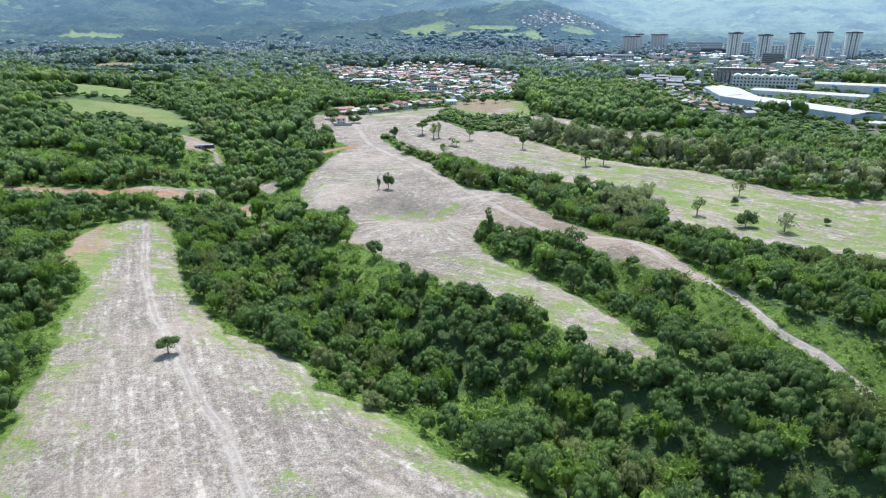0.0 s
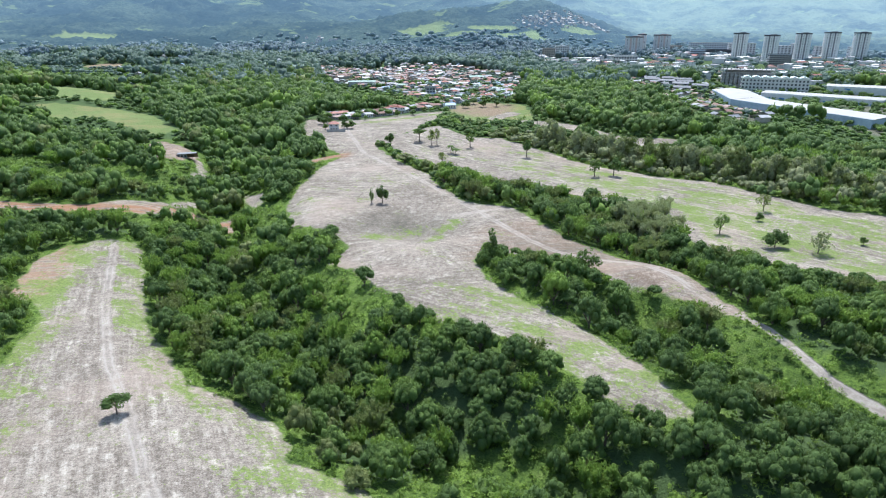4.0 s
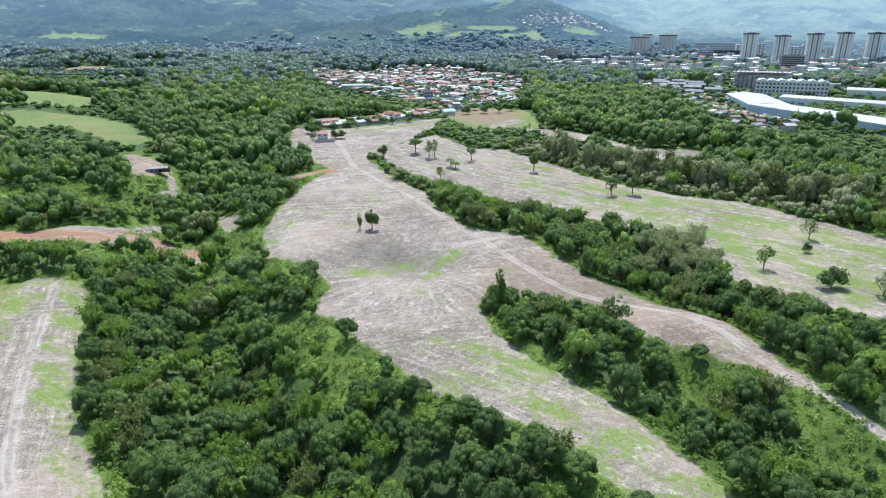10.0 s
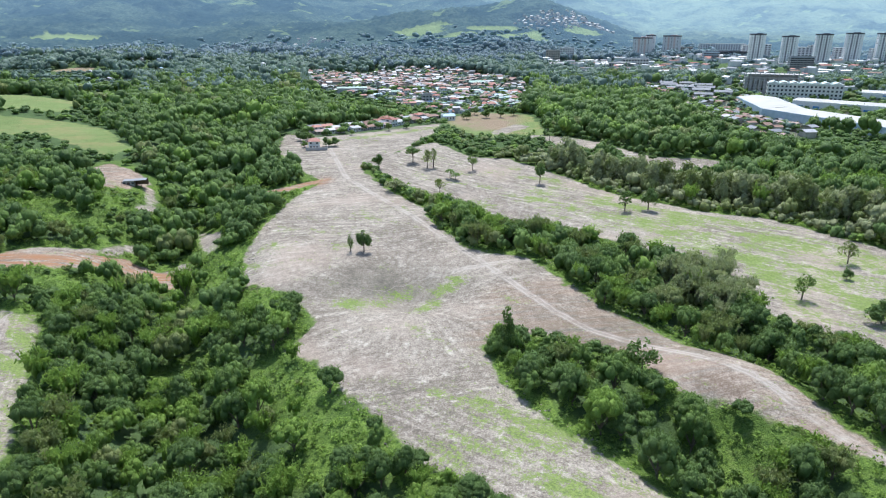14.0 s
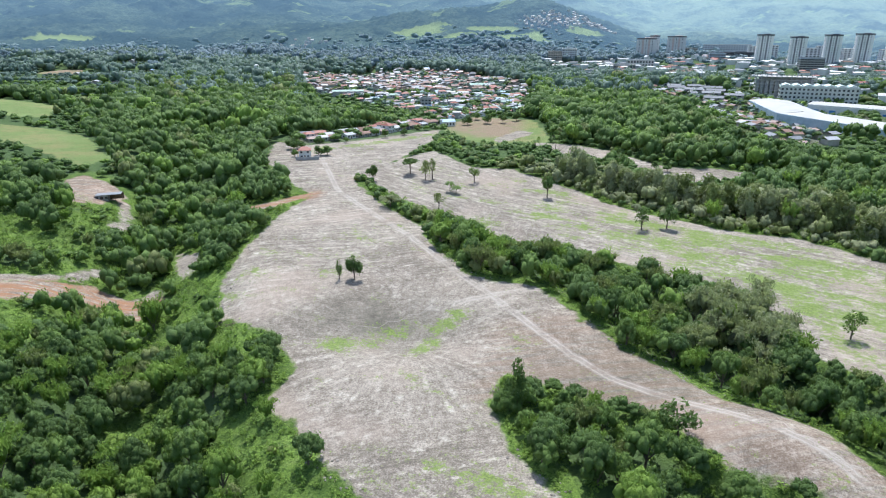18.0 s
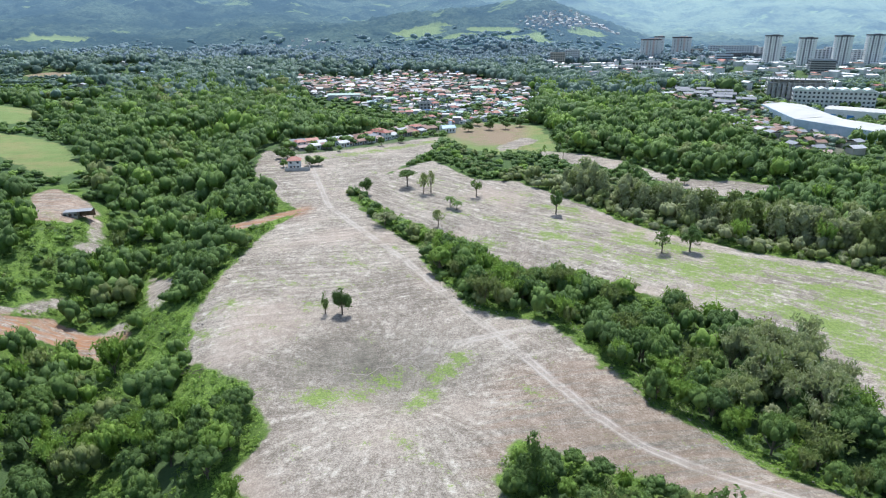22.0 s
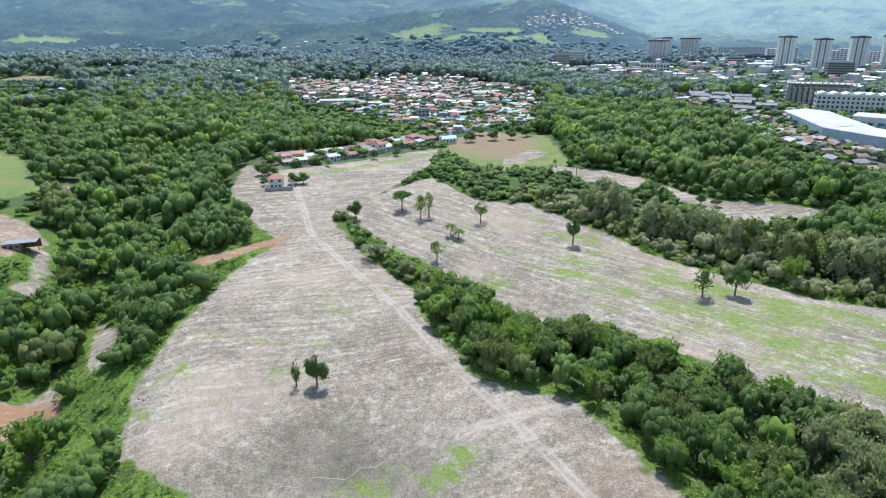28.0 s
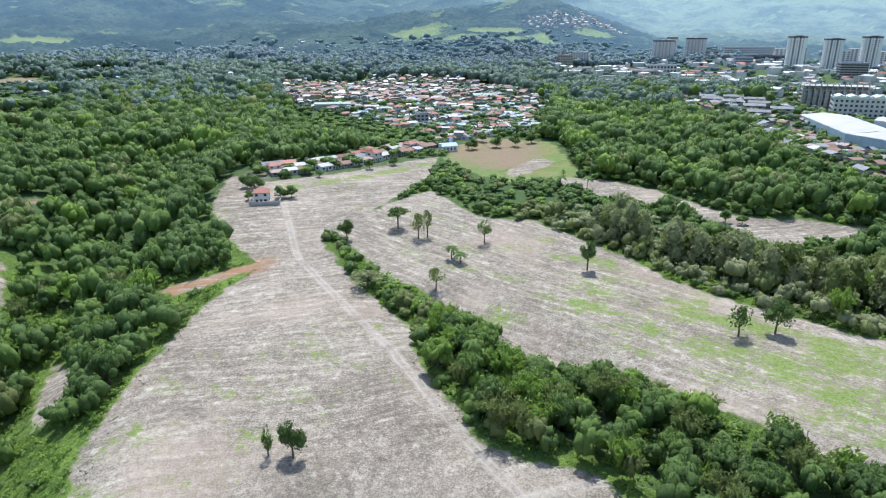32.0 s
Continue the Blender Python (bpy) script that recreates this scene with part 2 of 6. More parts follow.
def signed_line(x, y, pts):
    """Distance to an open line, negative on its right."""
    best, side = np.full(np.shape(x), 1e9), np.ones(np.shape(x))
    for (x0, y0), (x1, y1) in zip(pts, pts[1:]):
        dx, dy = x1 - x0, y1 - y0
        u = np.clip(((x - x0) * dx + (y - y0) * dy) / (dx * dx + dy * dy), 0, 1)
        d = np.hypot(x - x0 - u * dx, y - y0 - u * dy)
        side = np.where(d < best, np.sign(dx * (y - y0) - dy * (x - x0)), side)
        best = np.minimum(best, d)
    return best * side


def meadow(x, y):
    d = inside_dist(x, y, FIELD_A)
    for zone in (FIELD_B, PARK):
        d = np.maximum(d, inside_dist(x, y, zone))
    # open farmland and hillside pastures further off
    uneven = 0.30 * waves(x, y, 46, 71) + 0.2 * waves(x, y, 19, 72)
    for cx, cy, rx, ry in FAR_FIELDS:
        d = np.maximum(d, (1 - np.hypot((x - cx) / rx, (y - cy) / ry) + uneven) * min(rx, ry))
    return d


def built(x, y):
    d = np.maximum(np.maximum(inside_dist(x, y, VILLAGE), inside_dist(x, y, SITE_EAST)), 17 - line_dist(x, y, VILLAGE_ROW))
    return np.maximum(d, inside_dist(x, y, VILLAGE_EAST))


GLADES = [(-229, 379, 22, 14), (-265, 410, 25, 12), (-158, 362, 20, 8), (12, 144, 13, 9), (-2, 133, 8, 8), (32, 128, 9, 6), (27, 152, 6, 4), (-179, 255, 14, 10), (-193, 385, 18, 9),
          (-126, 409, 10, 7), (-84, 306, 10, 14), (-78, 322, 6, 12), (-47, 246, 6, 8), (-76, 262, 9, 9), (-131, 302, 18, 8), (-88, 330, 9, 14), (-147, 440, 12, 6), (-122, 413, 10, 6),
          (83, 220, 11, 10), (-58, 292, 9, 14), (-36, 236, 8, 10), (-24, 218, 8, 10), (-80, 320, 8, 18), (66, 214, 9, 8), (70, 338, 7, 6), (-155, 386, 15, 7), (-168, 372, 20, 6), (-100, 352, 9, 11), (-150, 318, 26, 6), (-116, 334, 14, 6)]


def glade(x, y):
    g = np.full(np.shape(x), -1.0)
    g = np.where(inside_dist(x, y, GRASS_ROAD) > 0, 1.0, g)
    for cx, cy, rx, ry in GLADES:
        g = np.maximum(g, 1 - np.hypot((x - cx) / rx, (y - cy) / ry))
    return g


def ground_material():
    n = Nodes("ground_earth_and_grass")
    wob = n.math("SUBTRACT", n.noise(0.14, 5.0, 0.6), 0.5)
    edge = n.math("ADD", n.attr("bare"), n.math("MULTIPLY", wob, 9.0))
    is_bare = n.step(edge, -0.6, 1.2)
    # soil: pale, scraped in long passes
    warp = n.noise(0.02, 2.0)
    vec = n.add("ShaderNodeVectorMath", operation="ADD")
    n.t.links.new(n.place((0.05, 0.55, 0.2), 0.22), vec.inputs[0])
    n.t.links.new(n.add("ShaderNodeCombineXYZ").outputs[0], vec.inputs[1])
    comb = vec.inputs[1].links[0].from_node
    n.put(comb.inputs[1], n.math("MULTIPLY", warp, 9.0))
    streak = n.noise(1.0, 6.0, 0.65, vec.outputs[0])
    cross = n.noise(1.0, 6.0, 0.65, n.place((0.06, 0.6, 0.2), 2.02))
    slant = n.noise(1.0, 6.0, 0.65, n.place((0.06, 0.5, 0.2), -0.72))
    cloud = n.noise(0.025, 4.0)
    # scraped towards the hollow's middle from all sides
    spot = n.add("ShaderNodeSeparateXYZ")
    n.t.links.new(n.pos.outputs["Position"], spot.inputs[0])
    dx, dy = n.math("ADD", spot.outputs[0], 8.0), n.math("SUBTRACT", spot.outputs[1], 286.0)
    spoke = n.add("ShaderNodeCombineXYZ")
    n.put(spoke.inputs[0], n.math("MULTIPLY", n.math("ARCTAN2", dy, dx), 11.0))
    n.put(spoke.inputs[1], n.math("MULTIPLY", n.math("POWER", n.math("ADD", n.math("MULTIPLY", dx, dx), n.math("MULTIPLY", dy, dy)), 0.5), 0.07))
    rays = n.noise(1.0, 7.0, 0.68, spoke.outputs[0])
    grit = n.noise(2.2, 6.0, 0.75)
    way = n.math("MULTIPLY", n.attr("near_passes"), n.step(n.noise(0.03, 2.0), 0.34, 0.50))
    scrape = n.math("ADD", n.math("MULTIPLY", streak, n.math("SUBTRACT", 1.0, way)), n.math("MULTIPLY", cross, way))
    far_way = n.attr("slant_passes")
    scrape = n.math("ADD", n.math("MULTIPLY", scrape, n.math("SUBTRACT", 1.0, far_way)), n.math("MULTIPLY", slant, far_way))
    round_it = n.attr("hollow")
    scrape = n.math("ADD", n.math("MULTIPLY", scrape, n.math("SUBTRACT", 1.0, round_it)), n.math("MULTIPLY", rays, round_it))
    tone = n.math("ADD", n.math("MULTIPLY", scrape, 0.46), n.math("MULTIPLY", n.noise(0.13, 7.0, 0.72, None, 0.8), 0.44))
    tone = n.math("ADD", tone, n.math("MULTIPLY", cloud, 0.35))
    tone = n.math("ADD", tone, n.math("ADD", n.math("MULTIPLY", n.math("SUBTRACT", grit, 0.5), 1.15), n.math("MULTIPLY", n.math("SUBTRACT", n.noise(0.6, 6.0, 0.75), 0.5), 0.75)))
    soil = n.mix(n.step(tone, 0.37, 0.98), (0.140, 0.120, 0.097), (0.455, 0.406, 0.338))
    chalk = n.step(n.math("MULTIPLY", n.noise(0.34, 8.0, 0.8), n.math("ADD", scrape, 0.55)), 0.54, 0.76)
    soil = n.mix(n.math("MULTIPLY", chalk, 0.65), soil, (0.62, 0.575, 0.490))
    pink = n.step(n.noise(0.03, 3.0, 0.5, n.place((1, 1, 1), 1.0)), 0.5, 0.7)
    soil = n.mix(n.math("MULTIPLY", pink, 0.45), soil, (0.40, 0.325, 0.265))
    # slope shade painted into the hollow's damp soil; the spur's soil darker too
    dim_soil = n.math("MULTIPLY", n.attr("damp"), n.step(n.math("ADD", n.math("MULTIPLY", n.noise(0.11, 6.0, 0.7), 0.6), n.math("MULTIPLY", scrape, 0.5)), 0.36, 0.66))
    soil = n.mix(n.math("MULTIPLY", dim_soil, 0.85), soil, (0.120, 0.112, 0.086))
    red = n.math("MULTIPLY", n.attr("red"), n.step(n.noise(1.0, 5.0, 0.65, n.place((0.05, 0.5, 0.3), 0.15)), 0.36, 0.58))
    soil = n.mix(red, soil, (0.31, 0.165, 0.090))
    # wheel tracks
    sway = n.math("MULTIPLY", n.math("SUBTRACT", n.noise(0.22, 4.0), 0.5), 1.6)
    lane, ruts = 0.0, 0.0
    for k in range(len(TRACKS) + 1):
        off = n.math("ABSOLUTE", n.math("ADD", n.attr("track_%d" % k), sway))
        lane = n.math("MAXIMUM", lane, n.math("SUBTRACT", 1.0, n.step(off, 1.1, 2.1)))
        ruts = n.math("MAXIMUM", ruts, n.math("SUBTRACT", 1.0, n.step(n.math("ABSOLUTE", n.math("SUBTRACT", off, 0.85)), 0.10, 0.40)))
    worn = n.math("ADD", n.math("MULTIPLY", lane, 0.42), n.math("MULTIPLY", ruts, 0.4))
    soil = n.mix(n.math("MULTIPLY", worn, n.step(n.noise(0.12, 4.0), 0.25, 0.6)), soil, (0.43, 0.39, 0.34))
    # weeds over the soil
    tuft = n.math("ADD", n.math("MULTIPLY", n.noise(0.075, 8.0, 0.74, n.place((0.75, 1.5, 1.0), -0.5)), 0.74), n.math("MULTIPLY", n.noise(0.8, 8.0, 0.85), 0.62))
    tuft = n.math("ADD", tuft, n.math("MULTIPLY", n.attr("weed"), 0.34))
    tuft = n.math("SUBTRACT", tuft, n.math("MULTIPLY", lane, 0.15))
    weeds = n.math("MULTIPLY", n.step(tuft, 0.855, 0.92), 0.9)
    blade = n.noise(1.6, 5.0, 0.7)
    weed_col = n.mix(n.step(blade, 0.3, 0.7), (0.100, 0.155, 0.036), (0.235, 0.310, 0.082))
    open_ground = n.mix(weeds, soil, weed_col)
    # growth outside the clearings
    lush = n.mix(n.step(n.noise(0.09, 5.0, 0.65), 0.32, 0.68), (0.085, 0.140, 0.030), (0.195, 0.300, 0.060))
    lush = n.mix(n.step(n.noise(1.1, 7.0, 0.8), 0.42, 0.66), lush, (0.050, 0.095, 0.024))
    lush = n.mix(n.math("MULTIPLY", n.step(n.noise(0.35, 6.0, 0.75, n.place((1, 1, 1), 0.7)), 0.5, 0.68), 0.6), lush, (0.205, 0.270, 0.085))
    litter = n.mix(n.noise(0.05, 5.0, 0.7), (0.050, 0.085, 0.036), (0.105, 0.160, 0.066))
    lush = n.mix(n.attr("wooded"), lush, litter)
    pasture = n.mix(n.noise(0.07, 5.0, 0.6), (0.120, 0.180, 0.058), (0.230, 0.290, 0.110))
    pasture = n.mix(n.math("MULTIPLY", n.step(n.noise(0.035, 6.0, 0.7, n.place((1.0, 2.0, 1.0), 0.6)), 0.46, 0.62), 0.75), pasture, (0.250, 0.235, 0.105))
    pasture = n.mix(n.math("MULTIPLY", n.step(n.noise(0.3, 6.0, 0.75), 0.52, 0.7), 0.5), pasture, (0.085, 0.125, 0.045))
    pasture = n.mix(n.math("MULTIPLY", n.attr("dry"), n.step(n.noise(0.07, 7.0, 0.75), 0.28, 0.52)), pasture, (0.265, 0.205, 0.140))
    wild = n.mix(n.step(n.math("ADD", n.attr("meadow"), n.math("MULTIPLY", wob, 16.0)), -1.0, 2.0), lush, pasture)
    yard = n.mix(n.noise(0.08, 5.0, 0.7), (0.09, 0.12, 0.06), (0.24, 0.22, 0.19))
    wild = n.mix(n.math("MULTIPLY", n.step(n.attr("built"), -4.0, 6.0), n.step(n.noise(0.03, 4.0), 0.35, 0.6)), wild, yard)
    lane_off = n.math("ABSOLUTE", n.math("ADD", n.attr("track_%d" % len(TRACKS)), n.math("MULTIPLY", sway, 0.5)))
    is_bare = n.math("MAXIMUM", is_bare, n.math("SUBTRACT", 1.0, n.step(lane_off, 1.0, 1.7)))
    col = n.mix(is_bare, wild, open_ground)
    lump = n.math("ADD", n.math("MULTIPLY", streak, 0.5), n.math("ADD", n.math("MULTIPLY", grit, 0.35), n.math("MULTIPLY", blade, n.math("SUBTRACT", 1.2, is_bare))))
    n.bump(lump, 0.8, 0.7)
    return n.done(col, 0.95, 0.1)


def spread_axis(lo, fine_lo, fine_hi, hi, step, grow):
    mid = list(np.arange(fine_lo, fine_hi + 0.1, step))
    up, s = [mid[-1]], step
    while up[-1] < hi:
        s = min(s * grow, 90)
        up.append(up[-1] + s)
    down, s = [mid[0]], step
    while down[-1] > lo:
        s = min(s * grow, 160)
        down.append(down[-1] - s)
    return np.array(down[:0:-1] + mid + up[1:])


def mesh_from(name, verts, faces, materials=(), slots=None, smooth=False, attrs=None):
    """A mesh from arrays: faces all of one size."""
    me = bpy.data.meshes.new(name)
    faces = np.asarray(faces, np.int32)
    k = faces.shape[1]
    me.vertices.add(len(verts))
    me.vertices.foreach_set("co", np.asarray(verts, np.float32).ravel())
    me.loops.add(faces.size)
    me.loops.foreach_set("vertex_index", faces.ravel())
    me.polygons.add(len(faces))
    me.polygons.foreach_set("loop_start", np.arange(0, faces.size, k, dtype=np.int32))
    me.polygons.foreach_set("use_smooth", np.full(len(faces), smooth))
    for m in materials:
        me.materials.append(m)
    if slots is not None:
        me.polygons.foreach_set("material_index", np.asarray(slots, np.int32))
    for key, v in (attrs or {}).items():
        me.attributes.new(key, "FLOAT", "POINT").data.foreach_set("value", np.asarray(v, np.float32))
    me.update(calc_edges=True)
    return me


gx = spread_axis(-5200, -210, 210, 5200, 3.0, 1.07)
gy = spread_axis(-3000, 70, 520, 5200, 3.0, 1.05)
GX, GY = np.meshgrid(gx, gy)
GX, GY = GX.ravel(), GY.ravel()
GZ = height(GX, GY)
# the sheet dips below the far range, which stands before it
turn_of = np.arctan2(GX, np.maximum(GY, 1))
GZ = GZ - 60 * ease(0, 200, np.hypot(GX, GY) - 1360) * (np.abs(turn_of) < 0.75) * (np.hypot(GX, GY) < 4700)
weed = 0.25 + 0.34 * np.exp(-((inside_dist(GX, GY, CLEAR_NEAR) - 2) / 9) ** 2) + 0.04 * ease(0, 20, inside_dist(GX, GY, CLEAR_NEAR))
weed = np.maximum(weed, (0.38 + 0.23 * ease(20, 90, GX)) * ease(0, 10, inside_dist(GX, GY, CLEAR_RIGHT)))
weed = np.maximum(weed, 0.54 * ease(265, 215, GY) * ease(-8, 0, inside_dist(GX, GY, CLEAR_MAIN)))
weed = np.maximum(weed, 0.70 * np.exp(-(line_dist(GX, GY, [(-31, 285), (-20, 289), (-10, 296)]) / 7) ** 2))
weed = np.maximum(weed, 0.70 * np.exp(-(line_dist(GX, GY, [(-7, 282), (0, 294), (6, 302)]) / 6) ** 2))
weed = np.maximum(weed, 0.75 * np.exp(-(line_dist(GX, GY, [(-112, 180), (-128, 215), (-136, 262)]) / 8) ** 2))
weed = np.maximum(weed, 0.40 * np.exp(-(line_dist(GX, GY, [(-60, 330), (-20, 385), (20, 395)]) / 40) ** 2))
weed = np.maximum(weed, 0.62 * np.exp(-(np.hypot(GX + 152, GY - 404) / 16) ** 2))
weed = np.maximum(weed, 0.70 * np.exp(-(line_dist(GX, GY, [(-80, 512), (-30, 545), (0, 572)]) / 9) ** 2))
redness = np.maximum(np.exp(-(line_dist(GX, GY, RED_ROAD) / 8) ** 4), 0.8 * np.exp(-(np.maximum(-inside_dist(GX, GY, BANK), 0) / 3) ** 2))
redness = np.maximum(redness, 0.55 * np.exp(-(np.maximum(-inside_dist(GX, GY, RED_CLIFF), 0) / 4) ** 2))
redness = np.maximum(redness, 0.20 * np.exp(-(np.maximum(-inside_dist(GX, GY, CLEAR_SPUR), 0) / 6) ** 2))
redness = np.maximum(redness, 0.35 * np.exp(-(np.maximum(-inside_dist(GX, GY, SHED_YARD), 0) / 6) ** 2))
dry = ease(-8, 8, inside_dist(GX, GY, [(14, 662), (70, 645), (60, 590), (54, 556), (26, 556), (8, 592)])) * (1 - ease(-2, 4, inside_dist(GX, GY, PARK_LAWN)))
for cx, cy, rr in ((-452, 925, 40), (-178, 499, 14)):
    dry = np.maximum(dry, ease(rr, rr * 0.7, np.hypot(GX - cx, GY - cy)))
# first the hollow's painted shade and damp, then the spur's darker soil
damp = np.exp(-(((GX + 18) / 22) ** 2 + ((GY - 298) / 15) ** 2)) + 0.85 * np.exp(-(((GX - 48) / 30) ** 2 + ((GY - 264) / 20) ** 2))
nx = len(gx)
quad = (np.arange(len(gy) - 1)[:, None] * nx + np.arange(nx - 1)[None, :]).ravel()
ground = new("ground", mesh_from("ground", np.stack([GX, GY, GZ], 1), np.stack([quad, quad + 1, quad + nx + 1, quad + nx], 1), [ground_material()], smooth=True,
             attrs={"bare": np.clip(bare(GX, GY), -40, 40), "meadow": np.clip(meadow(GX, GY), -40, 40), "built": np.clip(built(GX, GY), -40, 40),
                    **{"track_%d" % k: np.clip(signed_line(GX, GY, t), -30, 30) for k, t in enumerate(TRACKS + [ROAD_RIGHT])}, "weed": np.clip(weed, 0, 1), "red": redness, "dry": dry, "damp": np.clip(damp, 0, 1), "hollow": ease(62, 34, np.hypot(GX + 8, (GY - 286) * 1.1)), "near_passes": ease(-2, 2, inside_dist(GX, GY, CLEAR_NEAR)), "slant_passes": np.maximum(ease(-2, 2, inside_dist(GX, GY, CLEAR_RIGHT)), ease(240, 215, GY) * (GX > -20)), "wooded": 0.9 * np.maximum(ease(420, 520, GY), ease(-0.15, -0.6, glade(GX, GY)) * ease(-4, -10, bare(GX, GY)) * ((GY > 86) & (np.abs(GX) < 0.74 * GY + 14)))}))
tagged(ground, "bulldozed pale soil clearings among lush green hills", "ground", kind="structure")

# ---- trees ----
PHI = (1 + 5 ** 0.5) / 2
BALL_V = np.array([(-1, PHI, 0), (1, PHI, 0), (-1, -PHI, 0), (1, -PHI, 0), (0, -1, PHI), (0, 1, PHI), (0, -1, -PHI), (0, 1, -PHI), (PHI, 0, -1), (PHI, 0, 1), (-PHI, 0, -1), (-PHI, 0, 1)]) / 1.902
BALL_F = np.array([(0, 11, 5), (0, 5, 1), (0, 1, 7), (0, 7, 10), (0, 10, 11), (1, 5, 9), (5, 11, 4), (11, 10, 2), (10, 7, 6), (7, 1, 8),
                   (3, 9, 4), (3, 4, 2), (3, 2, 6), (3, 6, 8), (3, 8, 9), (4, 9, 5), (2, 4, 11), (6, 2, 10), (8, 6, 7), (9, 8, 1)])


def crown_cloud(seed, leaves, leaf, lobes=8, tall=0.8, flat=1.0, up=0.25, cores=0, swell=0.8):
    """Leaf blades over the lobes of a crown about 1 across in radius, its foot at z = 0: corners (leaves, 3, 3)."""
    rng = np.random.RandomState(seed)
    a = rng.uniform(0, 6.283, lobes)
    rad = np.sqrt(rng.uniform(0.05, 0.75, lobes)) * 0.85
    zz = rng.uniform(0.25, 1.0, lobes) * (1.25 - rad)
    c = np.stack([np.cos(a) * rad, np.sin(a) * rad, zz * tall * 1.5], 1)
    c[0] = (0, 0, 1.0 * tall * 1.25)
    size = rng.uniform(0.34, 0.55, lobes)
    k = rng.randint(0, lobes, leaves)
    d = rng.normal(size=(leaves, 3))
    d[:, 2] += up * 1.6
    d /= np.linalg.norm(d, axis=1)[:, None]
    p = c[k] + d * (size[k] * rng.uniform(0.72, 1.08, leaves))[:, None] * (1, 1, flat * 0.85)
    nrm = d + rng.normal(size=(leaves, 3)) * 0.55
    nrm[:, 2] += 0.35
    nrm /= np.linalg.norm(nrm, axis=1)[:, None]
    t = np.cross(nrm, rng.normal(size=(leaves, 3)))
    t /= np.linalg.norm(t, axis=1)[:, None]
    b = np.cross(nrm, t)
    s = (leaf * rng.uniform(0.6, 1.35, leaves))[:, None]
    blades = np.stack([p - t * s * 0.8 - b * s * 0.62, p - t * s * 0.8 + b * s * 0.62, p + t * s * 1.1 - nrm * s * 0.2], 1)
    if cores:
        # inner leaf masses, uneven, behind the blades
        big = np.argsort(-size)[:cores]
        lumps = [c[i] + (BALL_V * rng.uniform(0.75, 1.15, (12, 1)))[BALL_F] * size[i] * swell * (1, 1, flat * 0.85) for i in big]
        blades = np.concatenate([blades] + lumps)
    return soup(blades)


def soup(tris):
    """Loose triangles as corners and faces."""
    return tris.reshape(-1, 3), np.arange(tris.shape[0] * 3).reshape(-1, 3)


def with_lumps(centres, sizes, tris, rng):
    """Rounded, uneven boughs with loose blades over them: corners and faces."""
    v = [c + BALL_V * rng.uniform(0.62, 1.22, (12, 1)) * z for c, z in zip(centres, sizes)]
    f = [BALL_F + 12 * k for k in range(len(v))]
    bv, bf = soup(tris)
    return np.concatenate(v + [bv]), np.concatenate(f + [bf + 12 * len(f)])


def dome_cloud(seed, lobes, blades, leaf, spread=0.62, shape="dome"):
    """A closed crown of lumpy boughs, each feathered with blades: radius about 1, height 0 to 1."""
    rng = np.random.RandomState(seed)
    i = np.arange(lobes)
    rho = np.sqrt((i + 0.5) / lobes) * rng.uniform(0.85, 1.1, lobes)
    a = i * 2.39996 + rng.uniform(-0.5, 0.5, lobes)
    if shape == "spread":
        rise = 0.66 + 0.10 * np.sqrt(np.clip(1 - rho ** 2, 0, 1))
    elif shape == "tall":
        rise = 0.22 + 0.56 * np.clip(1 - rho, 0, 1)
    else:
        rise = 0.26 + 0.48 * np.sqrt(np.clip(1 - (0.9 * rho) ** 2, 0, 1))
    rise = rise + rng.uniform(-0.09, 0.07, lobes)
    c = np.stack([np.cos(a) * rho * spread, np.sin(a) * rho * spread, rise], 1)
    wide = rng.uniform(0.75, 1.25, lobes) * 0.98 / math.sqrt(lobes) + 0.06
    high = wide * rng.uniform(0.6, 0.85, lobes)
    size = np.stack([wide, wide, high], 1)
    k = rng.randint(0, lobes, blades)
    d = rng.normal(size=(blades, 3))
    d[:, 2] += 0.5
    d /= np.linalg.norm(d, axis=1)[:, None]
    p = c[k] + d * size[k] * rng.uniform(0.90, 1.38, blades)[:, None]
    return with_lumps(c, size, blade_tris(p, d, leaf, rng), rng)


def blade_tris(p, d, leaf, rng, slim=0.62):
    """Leaf blades at the spots p, facing more or less along d."""
    n = len(p)
    nrm = d + rng.normal(size=(n, 3)) * 0.5
    nrm /= np.linalg.norm(nrm, axis=1)[:, None]
    t = np.cross(nrm, rng.normal(size=(n, 3)))
    t /= np.linalg.norm(t, axis=1)[:, None]
    b = np.cross(nrm, t)
    s = (leaf * rng.uniform(0.55, 1.4, n))[:, None]
    return np.stack([p - t * s * 0.8 - b * s * slim, p - t * s * 0.8 + b * s * slim, p + t * s * 1.1 - nrm * s * 0.2], 1)


